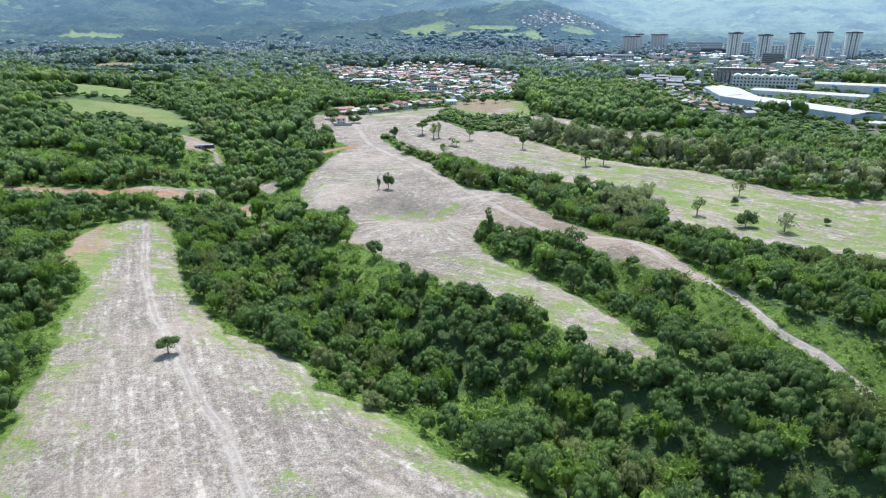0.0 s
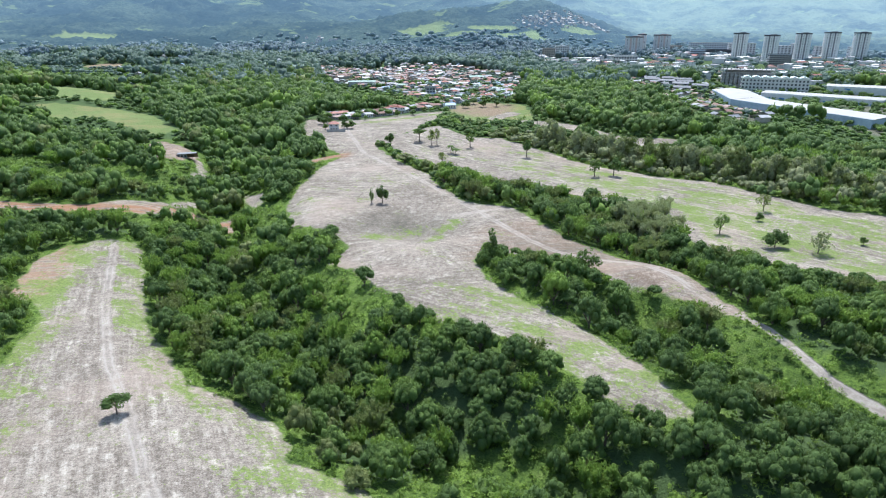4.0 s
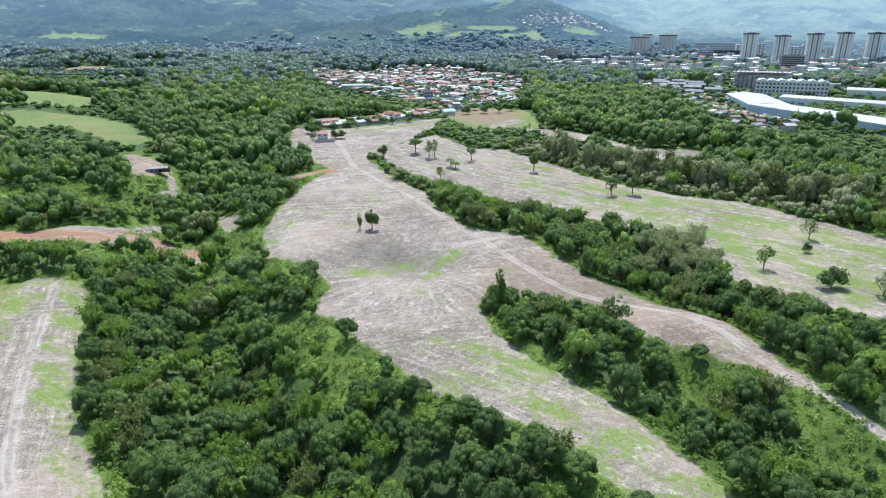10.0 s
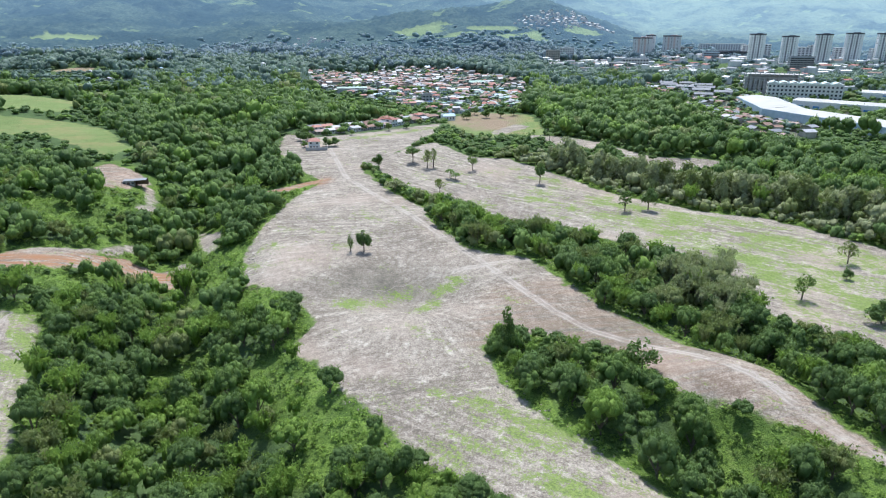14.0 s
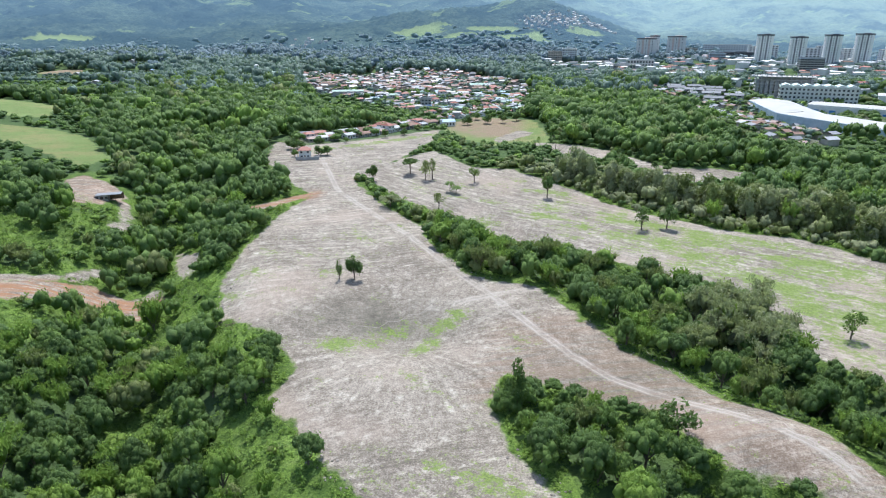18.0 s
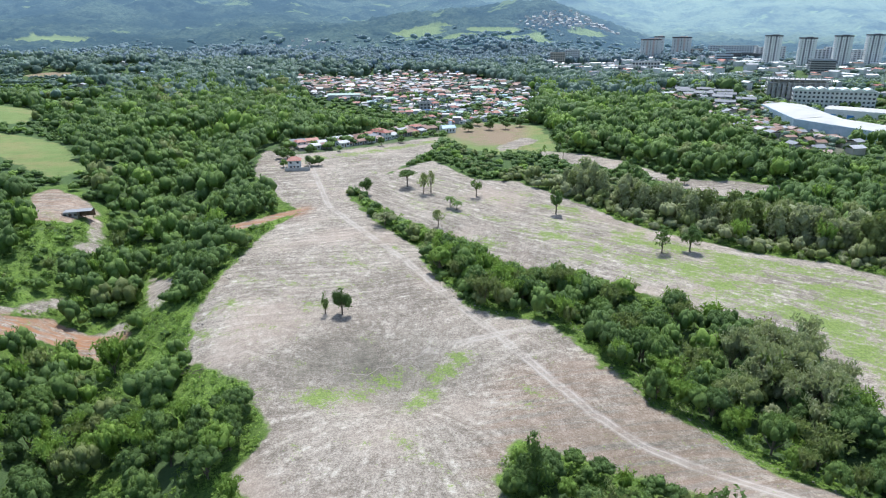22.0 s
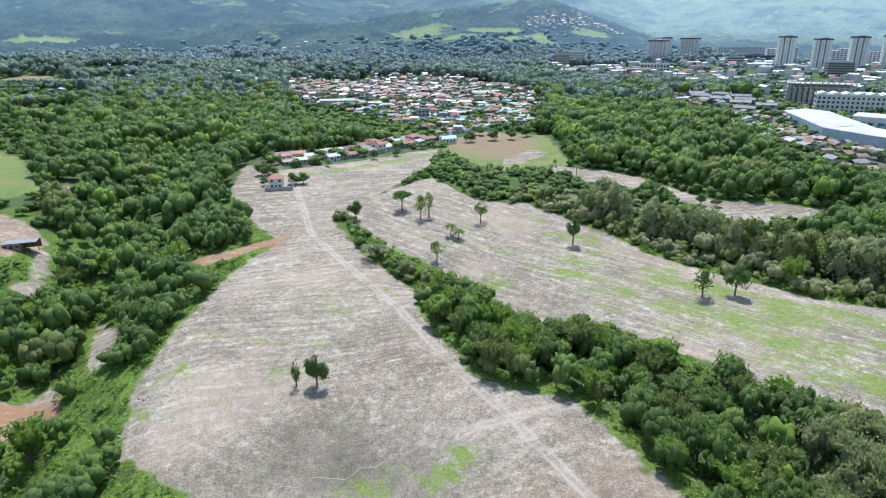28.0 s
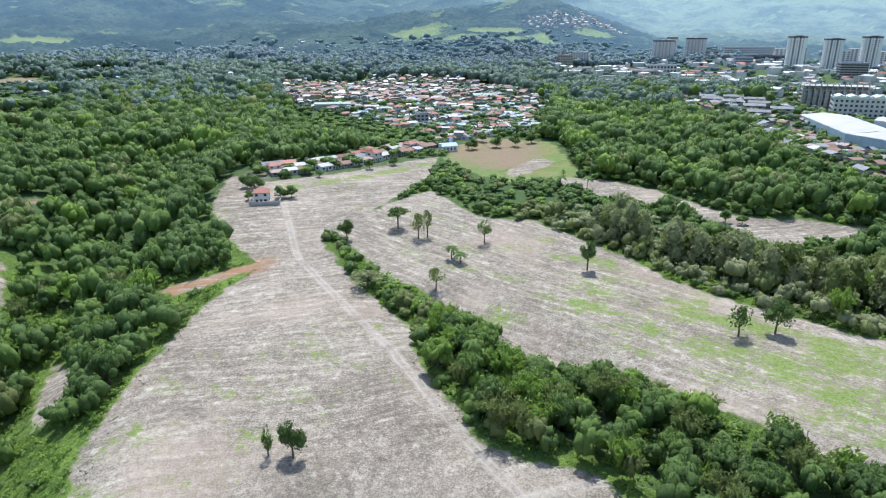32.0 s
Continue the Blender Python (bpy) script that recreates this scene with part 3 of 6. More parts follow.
def bamboo_cloud(seed, leaves, leaf):
    """A clump of arching canes, feathered with narrow blades from low down to the tips; radius about 1, height 0 to 1."""
    rng = np.random.RandomState(seed)
    canes = 13
    a = np.arange(canes) * 2.39996 + rng.uniform(-0.3, 0.3, canes)
    reach = rng.uniform(0.35, 0.95, canes)
    tip = rng.uniform(0.72, 1.0, canes)
    k = rng.randint(0, canes, leaves)
    u = rng.uniform(0.08, 1.0, leaves) ** 0.8
    r = 0.10 + reach[k] * u ** 1.9
    p = np.stack([np.cos(a[k]) * r, np.sin(a[k]) * r, tip[k] * np.sin(u * 1.85) * 0.98], 1) + rng.normal(size=(leaves, 3)) * ((0.05 + 0.07 * u)[:, None] * (1, 1, 0.6))
    t = np.stack([np.cos(a[k]), np.sin(a[k]), -0.5 + 0.9 * rng.rand(leaves)], 1) + rng.normal(size=(leaves, 3)) * 0.5
    t /= np.linalg.norm(t, axis=1)[:, None]
    b = np.cross(t, rng.normal(size=(leaves, 3)))
    b /= np.linalg.norm(b, axis=1)[:, None]
    s = (leaf * rng.uniform(0.7, 1.4, leaves))[:, None]
    plume = np.stack([p - t * s - b * s * 0.36, p - t * s + b * s * 0.36, p + t * s], 1)
    u = 0.62
    heart = np.stack([np.cos(a) * (0.10 + reach * u ** 1.9), np.sin(a) * (0.10 + reach * u ** 1.9), tip * math.sin(u * 1.85) * 0.80], 1)
    return with_lumps(heart, np.tile((0.17, 0.17, 0.22), (canes, 1)), plume, rng)


def joined_crowns(name, label, clouds, which, places, radius, tall, slots, category="trees"):
    """Many crowns in one mesh. places (n, 3); radius and tall (n,)."""
    verts, faces, mats, tones, count = [], [], [], [], 0
    rng = np.random.RandomState(len(places))
    turn, own = rng.uniform(0, 6.283, len(places)), rng.rand(len(places))
    for w, (q, f) in enumerate(clouds):
        m = np.where(which == w)[0]
        if not len(m):
            continue
        c, s = np.cos(turn[m])[:, None], np.sin(turn[m])[:, None]
        x = (q[None, :, 0] * c - q[None, :, 1] * s) * radius[m][:, None] + places[m, 0][:, None]
        y = (q[None, :, 0] * s + q[None, :, 1] * c) * radius[m][:, None] + places[m, 1][:, None]
        z = q[None, :, 2] * tall[m][:, None] + places[m, 2][:, None]
        verts.append(np.stack([x, y, z], -1).reshape(-1, 3))
        faces.append((count + np.arange(len(m))[:, None, None] * len(q) + f[None]).reshape(-1, 3))
        count += len(m) * len(q)
        mats.append(np.repeat(slots[m], len(f)))
        tones.append(np.repeat(own[m], len(q)))
    me = mesh_from(name, np.concatenate(verts), np.concatenate(faces), FOLIAGE, np.concatenate(mats), smooth=True, attrs={"tone": np.concatenate(tones)})
    return tagged(new(name, me), label, category, kind="stuff")


def scatter(seed, x0, x1, y0, y1, cell):
    """Uneven spots, about one to a cell."""
    rng = np.random.RandomState(seed)
    a, b = np.meshgrid(np.arange(x0, x1, cell), np.arange(y0, y1, cell))
    a, b = a.ravel(), b.ravel()
    return a + rng.uniform(-0.55, 0.55, len(a)) * cell, b + rng.uniform(-0.55, 0.55, len(a)) * cell, rng


def in_sight(x, y, margin=25):
    return (np.abs(x) < 0.74 * y + margin * (0.4 + y / 400)) & (y > 84)


DARK_STANDS = [(12, 172, 20, 12), (40, 156, 26, 13), (72, 142, 28, 14), (95, 128, 26, 12), (-150, 185, 26, 50), (-175, 260, 30, 40), (150, 215, 50, 16), (-95, 395, 20, 40), (95, 262, 22, 14), (150, 420, 60, 30), (-120, 240, 14, 14)]
BRIGHT_STANDS = [(-25, 150, 16, 10), (45, 232, 16, 8), (-2, 392, 14, 12), (24, 350, 12, 10), (-62, 225, 16, 14), (-40, 190, 18, 10), (120, 190, 16, 10), (30, 126, 18, 8), (78, 112, 22, 8)]


def tree_kind(x, y, rng):
    """Which foliage grows where: stands of their own kind."""
    v = 0.8 * waves(x, y, 70, 21) + 1.3 * rng.uniform(-1, 1, len(x))
    for cx, cy, rx, ry in DARK_STANDS:
        v = v - 1.1 * np.exp(-(((x - cx) / rx) ** 2 + ((y - cy) / ry) ** 2))
    for cx, cy, rx, ry in BRIGHT_STANDS:
        v = v + 1.1 * np.exp(-(((x - cx) / rx) ** 2 + ((y - cy) / ry) ** 2))
    k = np.where(v < 0.12, DEEP, np.where(v < 0.88, MID, np.where(v < 1.42, FRESH, OLIVE)))
    # pale, thin-leaved stands along the far side of the eastern clearing
    pale = np.exp(-(line_dist(x, y, [(60, 455), (90, 425), (130, 392), (175, 365), (240, 305)]) / 30) ** 2) > rng.uniform(0.2, 0.8, len(x))
    pale |= np.exp(-(np.hypot(x - 96, y - 290) / 20) ** 2) > rng.uniform(0.3, 0.9, len(x))
    return np.where(pale, rng.choice([OLIVE, GREY, GREY], len(x)), k)


SHAPES = ("dome", "dome", "spread", "dome", "tall", "dome")
CLOUDS_A = [dome_cloud(s, 18 + 2 * (s % 3), 380, 0.054, shape=SHAPES[s]) for s in range(6)] + [bamboo_cloud(9, 460, 0.105)]
CLOUDS_M = [dome_cloud(20 + s, 7, 70, 0.08, shape=SHAPES[s]) for s in range(6)] + [bamboo_cloud(29, 160, 0.16)]
CLOUDS_B = [dome_cloud(30 + s, 6, 50, 0.095, shape=SHAPES[s]) for s in range(5)] + [dome_cloud(39, 6, 60, 0.13, shape="tall")]
CLOUDS_BB = [dome_cloud(40 + s, 3, 22, 0.14, shape=SHAPES[s]) for s in range(5)] + [dome_cloud(49, 3, 30, 0.18, shape="tall")]
CLOUDS_C = [dome_cloud(50 + s, 3, 12, 0.16, shape=SHAPES[s]) for s in range(5)]
SHRUBS = [crown_cloud(70 + s, 30, 0.19, 6, 0.45, up=0.8) for s in range(4)]
def free(x, y, gap):
    return (bare(x, y) < -gap) & (meadow(x, y) < -gap)


def roofs(x, y):
    d = np.maximum(inside_dist(x, y, VILLAGE) - 8, 17 - line_dist(x, y, VILLAGE_ROW))
    return np.maximum(d, 12 - line_dist(x, y, [(345, 470), (318, 503), (272, 640), (292, 735)]))


def small_open(x, y):
    """The small yards, banks and tracks between the woods."""
    d = 5.0 - line_dist(x, y, RED_ROAD)
    for zone in (SHED_YARD, BANK, BENCH, PALE_CLIFF, RED_CLIFF, SHED_PATH, PARK_SOIL, GRASS_ROAD):
        d = np.maximum(d, inside_dist(x, y, zone))
    return np.maximum(d, 1.5 - line_dist(x, y, ROAD_RIGHT))


def headroom(x, y, r):
    """How tall a tree may grow there before it hides open ground from the flight line."""
    start, foot = np.clip(y - 150, 0, 215), height(x, y)
    best, ok = np.where(y > 430, 3.2, 1.6), np.ones(np.shape(x), bool)
    # the thicket's end by the eastern clearing stands tall
    margin = 5.5 + 13 * np.exp(-(((x - 72) / 26) ** 2 + ((y - 322) / 22) ** 2))
    for tall in (2.5, 4.0, 5.5, 7.0, 9.0, 11.0, 13.0):
        k = np.maximum(84.5 / (80.5 - foot - tall), 1.0)
        for part_way in (0.5, 1.0):
            for side in (-0.5, 0.5):
                q = 1 + (k - 1) * part_way
                u, v = (x + side * r) * q, start + (y - start) * q
                ok = ok & ~((bare(u, v) > margin) | (small_open(u, v) > 0.5) | (meadow(u, v) > 2.0) | (roofs(u, v) > 4) | (glade(u, v) > 0.45))
        best = np.where(ok, tall, best)
    return best


STANDS = [(60, 452), (76, 438), (88, 422), (106, 402), (128, 386), (152, 371), (172, 351), (202, 326), (240, 302)]


def near_mask(x, y, rng):
    thick = 0.97 + 0.10 * waves(x, y, 45, 41)
    return free(x, y, 2.0) & ((line_dist(x + 2, y + 3, STANDS) > 9) | (rng.rand(len(x)) < 0.4)) & (built(x, y) < 0) & (rng.rand(len(x)) < thick) & ((glade(x, y) < 0) | (rng.rand(len(x)) < 0.10))


def mid_mask(x, y, rng):
    b = built(x, y)
    return free(x, y, 3.0) & ((line_dist(x + 2, y + 3, STANDS) > 9) | (rng.rand(len(x)) < 0.4)) & ((b < -2) | (rng.rand(len(x)) < 0.5))


def far_mask(x, y, rng):
    b = built(x, y)
    return (meadow(x, y) < -2) & ((b < -5) | (rng.rand(len(x)) < 0.5)) & ((inside_dist(x, y, TOWN) < 0) | (rng.rand(len(x)) < 0.34)) & (waves(x, y, 420, 31) + 0.5 * rng.uniform(-1, 1, len(x)) > -1.15)


def wood(seed, y0, y1, cell, kinds, rmin, rmax, mask):
    """Spots of a wood: places, radius, height, foliage and crown shape."""
    x, y, rng = scatter(seed, -0.76 * y1 - 40, 0.76 * y1 + 40, y0, y1, cell)
    keep = in_sight(x, y) & mask(x, y, rng)
    x, y = x[keep], y[keep]
    n = len(x)
    r = rmin + (rmax - rmin) * rng.uniform(0, 1, n) ** 1.6
    room = headroom(x, y, r)
    room = np.where(built(x, y) > -2, np.minimum(room, 4.5), np.where(inside_dist(x, y, TOWN) > 0, np.minimum(room, 6.5), room))
    tall = np.minimum(r * rng.uniform(1.45, 2.2, n) + 0.8, room * rng.uniform(0.85, 1.1, n))
    r = np.minimum(r, 0.6 + tall * 0.72)
    z = height(x, y) + tall * 0.06
    kind = tree_kind(x, y, rng)
    which = rng.randint(0, kinds, n)
    if kinds > 6:
        bam = (which == 6) | ((kind == FRESH) & (rng.rand(n) < 0.35))
        which = np.where(bam, 6, which)
        kind = np.where(bam, np.where(rng.rand(n) < 0.7, FRESH, OLIVE), kind)
    return np.stack([x, y, z], 1), r, tall, kind, which


# trees near the flight line stand as things of their own, the rest as joined woods
places, r, tall, kind, which = wood(101, 78, 430, 5.15, 7, 2.4, 5.6, near_mask)
score = r - 0.012 * np.abs(places[:, 0]) - 0.006 * np.abs(places[:, 1] - 230)
single = np.zeros(len(r), bool)
single[np.argsort(-score)[:240]] = True
SINGLE_TREES = list(zip(places[single].tolist(), r[single], tall[single], kind[single], which[single]))
rest = ~single & (places[:, 1] < 290)
joined_crowns("near_wood", "dense green broadleaf trees filling the ravines", CLOUDS_A, which[rest], places[rest], r[rest], tall[rest], kind[rest])
rest = ~single & (places[:, 1] >= 290)
joined_crowns("ridge_wood", "dense green broadleaf trees along the clearings", CLOUDS_M, which[rest], places[rest], r[rest], tall[rest], kind[rest])
places, r, tall, kind, which = wood(102, 430, 625, 7.4, 6, 3.0, 6.6, mid_mask)
kind = np.where((kind == FRESH) & (np.random.RandomState(8).rand(len(kind)) < 0.5), MID, kind)
joined_crowns("middle_wood", "dense green woodland round the clearings", CLOUDS_B, which, places, r * 1.08, tall, kind)
places, r, tall, kind, which = wood(112, 622, 930, 8.2, 6, 3.6, 7.4, mid_mask)
rng = np.random.RandomState(7)
# leaf colour with haze in it takes over with distance
kind = np.where(rng.rand(len(kind)) < ease(700, 930, places[:, 1]), HAZED, kind)
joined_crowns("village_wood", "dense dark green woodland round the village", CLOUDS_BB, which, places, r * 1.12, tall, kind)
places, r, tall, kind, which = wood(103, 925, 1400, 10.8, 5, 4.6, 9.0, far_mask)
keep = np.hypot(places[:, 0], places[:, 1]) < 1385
# bluer haze in the leaf colour further out
kind = np.where(rng.rand(len(kind)) < ease(980, 1300, places[:, 1]), HAZED_BLUE, HAZED)
joined_crowns("far_wood", "distant woodland on the plain, coloured blue-green for haze", CLOUDS_C, which[keep], places[keep], r[keep] * 1.15, tall[keep] * 0.9, kind[keep])
# dense bushes on the strip between the eastern clearings and the park
x, y, rng = scatter(114, -60, 260, 330, 640, 4.4)
keep = free(x, y, 0.8) & (built(x, y) < -2) & (bare(x, y) > -16) & (np.abs(x - 60) < 190)
x, y = x[keep], y[keep]
r = rng.uniform(1.6, 3.0, len(x))
tall = np.minimum(r * rng.uniform(1.0, 1.6, len(x)), headroom(x, y, r))
joined_crowns("bushes", "dense dark green bushes between the clearings", CLOUDS_BB, rng.randint(0, 6, len(x)), np.stack([x, y, height(x, y) - 0.2], 1), r, tall, tree_kind(x, y, rng), "bushes")


def shrub_mask(x, y, rng):
    open_air = (glade(x, y) > -0.4) | (bare(x, y) > -9)
    return (bare(x, y) < -0.5) & (meadow(x, y) < 0) & (built(x, y) < 0) & (open_air | (rng.rand(len(x)) < np.where(y < 200, 0.75, 0.40)))


x, y, rng = scatter(104, -360, 360, 78, 430, 2.9)
keep = in_sight(x, y) & shrub_mask(x, y, rng)
x, y = x[keep], y[keep]
r = rng.uniform(1.0, 2.3, len(x))
kind = np.where((waves(x, y, 50, 44) + rng.uniform(-0.6, 0.6, len(x)) > -0.2) | ((bare(x, y) > -12) & (rng.rand(len(x)) < 0.7)), FRESH, MID)
joined_crowns("undergrowth", "bright green vines and shrubs blanketing the slopes", SHRUBS, rng.randint(0, 4, len(x)), np.stack([x, y, height(x, y) - 0.3], 1), r,
              r * rng.uniform(0.7, 1.5, len(x)), kind, "shrubs")
# tufts standing on the bare soil
x, y, rng = scatter(106, -150, 200, 90, 500, 1.8)
w = np.maximum(0.10, 0.5 * ease(30, 90, x) * (inside_dist(x, y, CLEAR_RIGHT) > 0))
w = np.maximum(w, 0.5 * (inside_dist(x, y, CLEAR_NEAR) > 0))
w = np.maximum(w, 0.45 * ease(255, 220, y) * (x > -20))
keep = (bare(x, y) > 1) & in_sight(x, y) & (waves(x, y, 26, 51) * 0.5 + rng.uniform(-0.5, 0.5, len(x)) + w > 0.62)
x, y = x[keep], y[keep]
r = rng.uniform(0.2, 0.65, len(x))
joined_crowns("weed_tufts", "low green weed tufts on pale bare soil", [(v[:30], f[:10]) for v, f in SHRUBS], rng.randint(0, 4, len(x)), np.stack([x, y, height(x, y) - 0.1], 1), r,
              r * 0.5, np.where(rng.rand(len(x)) < 0.5, FRESH, OLIVE), "weeds")
# weeds on the edges of the clearings
x, y, rng = scatter(105, -150, 190, 80, 560, 1.7)
b = bare(x, y)
keep = (b < 3.0) & (b > -3.5) & in_sight(x, y) & (rng.rand(len(x)) < np.exp(-((b + 1.2) / 1.8) ** 2))
x, y = x[keep], y[keep]
r = rng.uniform(0.4, 1.1, len(x))
joined_crowns("weeds", "fresh green weeds along the edges of bare soil", [(v[:48], f[:16]) for v, f in SHRUBS], rng.randint(0, 4, len(x)), np.stack([x, y, height(x, y) - 0.15], 1), r,
              r * 0.6, np.full(len(x), FRESH), "weeds")


# ---- single trees ----
def part(name, bm, material, parent, label=""):
    """Links a bmesh or a mesh as one part of a thing or of a part."""
    if isinstance(bm, bmesh.types.BMesh):
        me = bpy.data.meshes.new(name)
        bm.to_mesh(me)
        bm.free()
    else:
        me = bm
    if material is not None and not me.materials:
        me.materials.append(material)
    ob = new(name, me)
    ob.parent = parent
    if label:
        ob["label"] = label
    return ob


def thing(name, label, category, m, group=""):
    ob = new(name)
    ob.empty_display_size = 0.5
    ob.matrix_basis = m
    return tagged(ob, label, category, group)


def limb(bm, a, b, ra, rb, sides=6):
    """A tapered stick from a to b."""
    a, b = Vector(a), Vector(b)
    turn = (b - a).to_track_quat("Z", "Y")
    lo = [bm.verts.new(a + turn @ Vector((math.cos(k * 6.283 / sides) * ra, math.sin(k * 6.283 / sides) * ra, 0))) for k in range(sides)]
    hi = [bm.verts.new(b + turn @ Vector((math.cos(k * 6.283 / sides) * rb, math.sin(k * 6.283 / sides) * rb, 0))) for k in range(sides)]
    for k in range(sides):
        bm.faces.new((lo[k], lo[(k + 1) % sides], hi[(k + 1) % sides], hi[k]))
    bm.faces.new(hi)


def tree_thing(label, cloud, slot, foot, radius, crown_tall, stem, seed, group="", name="tree"):
    """A tree with tapered trunk, limbs and a crown of leaf blades; stem is the bare height."""
    rng = np.random.RandomState(seed)
    t = thing(name, label, "tree", pose(*foot, 0, 0, rng.uniform(0, 360)), group)
    bm = bmesh.new()
    lean = rng.uniform(-0.25, 0.25, 2)
    top = Vector((lean[0], lean[1], stem + crown_tall * 0.75))
    mid = Vector((lean[0] * 0.4, lean[1] * 0.4, stem * 0.8 + 0.3))
    w = 0.05 * (stem + crown_tall) * 0.55 + 0.08
    limb(bm, (0, 0, -0.4), mid, w, w * 0.72, 7)
    limb(bm, mid, top, w * 0.72, w * 0.2, 6)
    part("trunk", bm, BARK, t)
    for k in range(4):
        a = k * 1.57 + rng.uniform(-0.5, 0.5)
        bm = bmesh.new()
        out = radius * rng.uniform(0.45, 0.7)
        limb(bm, mid * rng.uniform(0.85, 1.05), (math.cos(a) * out, math.sin(a) * out, stem + crown_tall * rng.uniform(0.35, 0.8)), w * 0.45, w * 0.12, 5)
        part("limb", bm, BARK, t)
    v = cloud[0] * (radius, radius, crown_tall) + (lean[0] * 0.5, lean[1] * 0.5, stem)
    part("crown", mesh_from("crown", v, cloud[1], [FOLIAGE[slot]], smooth=True, attrs={"tone": np.full(len(v), rng.uniform(0.1, 0.7))}), None, t)
    return t


KIND_WORDS = {DEEP: "dark green", MID: "green", FRESH: "fresh bright green", OLIVE: "yellowish olive-green", GREY: "pale greyish-green"}
FINE = [crown_cloud(200 + s, 1000, 0.085, 11, 0.70 + 0.12 * (s % 3), cores=6) for s in range(6)]
WHOLE = [dome_cloud(210 + s, 24 + 3 * (s % 3), 620, 0.048, shape=SHAPES[s]) for s in range(6)] + [bamboo_cloud(208, 900, 0.085)]
SHAPE_WORDS = ("dense rounded crown", "lumpy closed crown", "wide umbrella crown", "dense rounded crown", "tall narrow crown", "lumpy closed crown")
patterns = {}
for k, (foot, rad, tl, slot, w) in enumerate(SINGLE_TREES):
    key = (int(w), int(slot))
    if key not in patterns:
        what = "bamboo clump with arching feathery canes" if w == 6 else "broadleaf tree with a " + SHAPE_WORDS[int(w)]
        patterns[key] = tree_thing("%s %s" % (KIND_WORDS[slot], what), WHOLE[int(w)], int(slot), (0, 0, 0), 4.0, 6.2, 0.8, 300 + k, "trees of the ravines",
                                   "bamboo" if w == 6 else "tree")
        tree = patterns[key]
    else:
        tree = copy_thing(patterns[key], pose(0, 0, 0))
    tree.matrix_basis = pose(foot[0], foot[1], float(height(foot[0], foot[1])) - 0.1, 0, 0, k * 47 % 360)
    tree.scale = (rad / 4.0, rad / 4.0, tl / 7.0)

# tall pale bamboo in the thicket beside the eastern clearing
rng = np.random.RandomState(61)
pale_bamboo = None
for k in range(26):
    x, y = 93 + rng.normal() * 9, 288 + rng.normal() * 8
    if bare(np.array([x]), np.array([y]))[0] > -2:
        continue
    if pale_bamboo is None:
        pale_bamboo = tree_thing("tall pale grey-green feathery bamboo clump", WHOLE[6], GREY, (x, y, float(height(x, y)) - 0.2), 4.2, 9.0, 0.5, 610, "pale bamboo clumps", "bamboo")
    else:
        c = copy_thing(pale_bamboo, pose(x, y, float(height(x, y)) - 0.2, 0, 0, k * 61 % 360))
        s = rng.uniform(0.8, 1.15)
        c.scale = (s, s, s * rng.uniform(0.85, 1.1))

# tall pale feathery trees along the far side of the eastern clearing
FEATHER = [crown_cloud(221 + s, 620, 0.10, 9, 1.0, up=0.5, cores=4, swell=0.75) for s in range(2)]
feathery = []
for k in range(96):
    i = k % 8
    u = rng.rand()
    x = STANDS[i][0] * (1 - u) + STANDS[i + 1][0] * u + rng.uniform(0, 7)
    y = STANDS[i][1] * (1 - u) + STANDS[i + 1][1] * u + rng.uniform(0, 9)
    if bare(np.array([x]), np.array([y]))[0] > -1.5:
        continue
    m = pose(x, y, float(height(x, y)) - 0.1, 0, 0, k * 67 % 360)
    if len(feathery) < 4:
        slot = (GREY, OLIVE)[len(feathery) // 2]
        feathery.append(tree_thing("tall %s tree with a soft feathery crown" % KIND_WORDS[slot], FEATHER[len(feathery) % 2], slot, (0, 0, 0), 4.2, 6.0, 1.4, 620 + k, "feathery trees by the eastern clearing"))
        feathery[-1].matrix_basis = m
    else:
        c = copy_thing(feathery[int(rng.choice([0, 1, 0, 1, 2, 3]))], m)
        s = rng.uniform(0.9, 1.35)
        c.scale = (s, s, s * rng.uniform(0.9, 1.2))

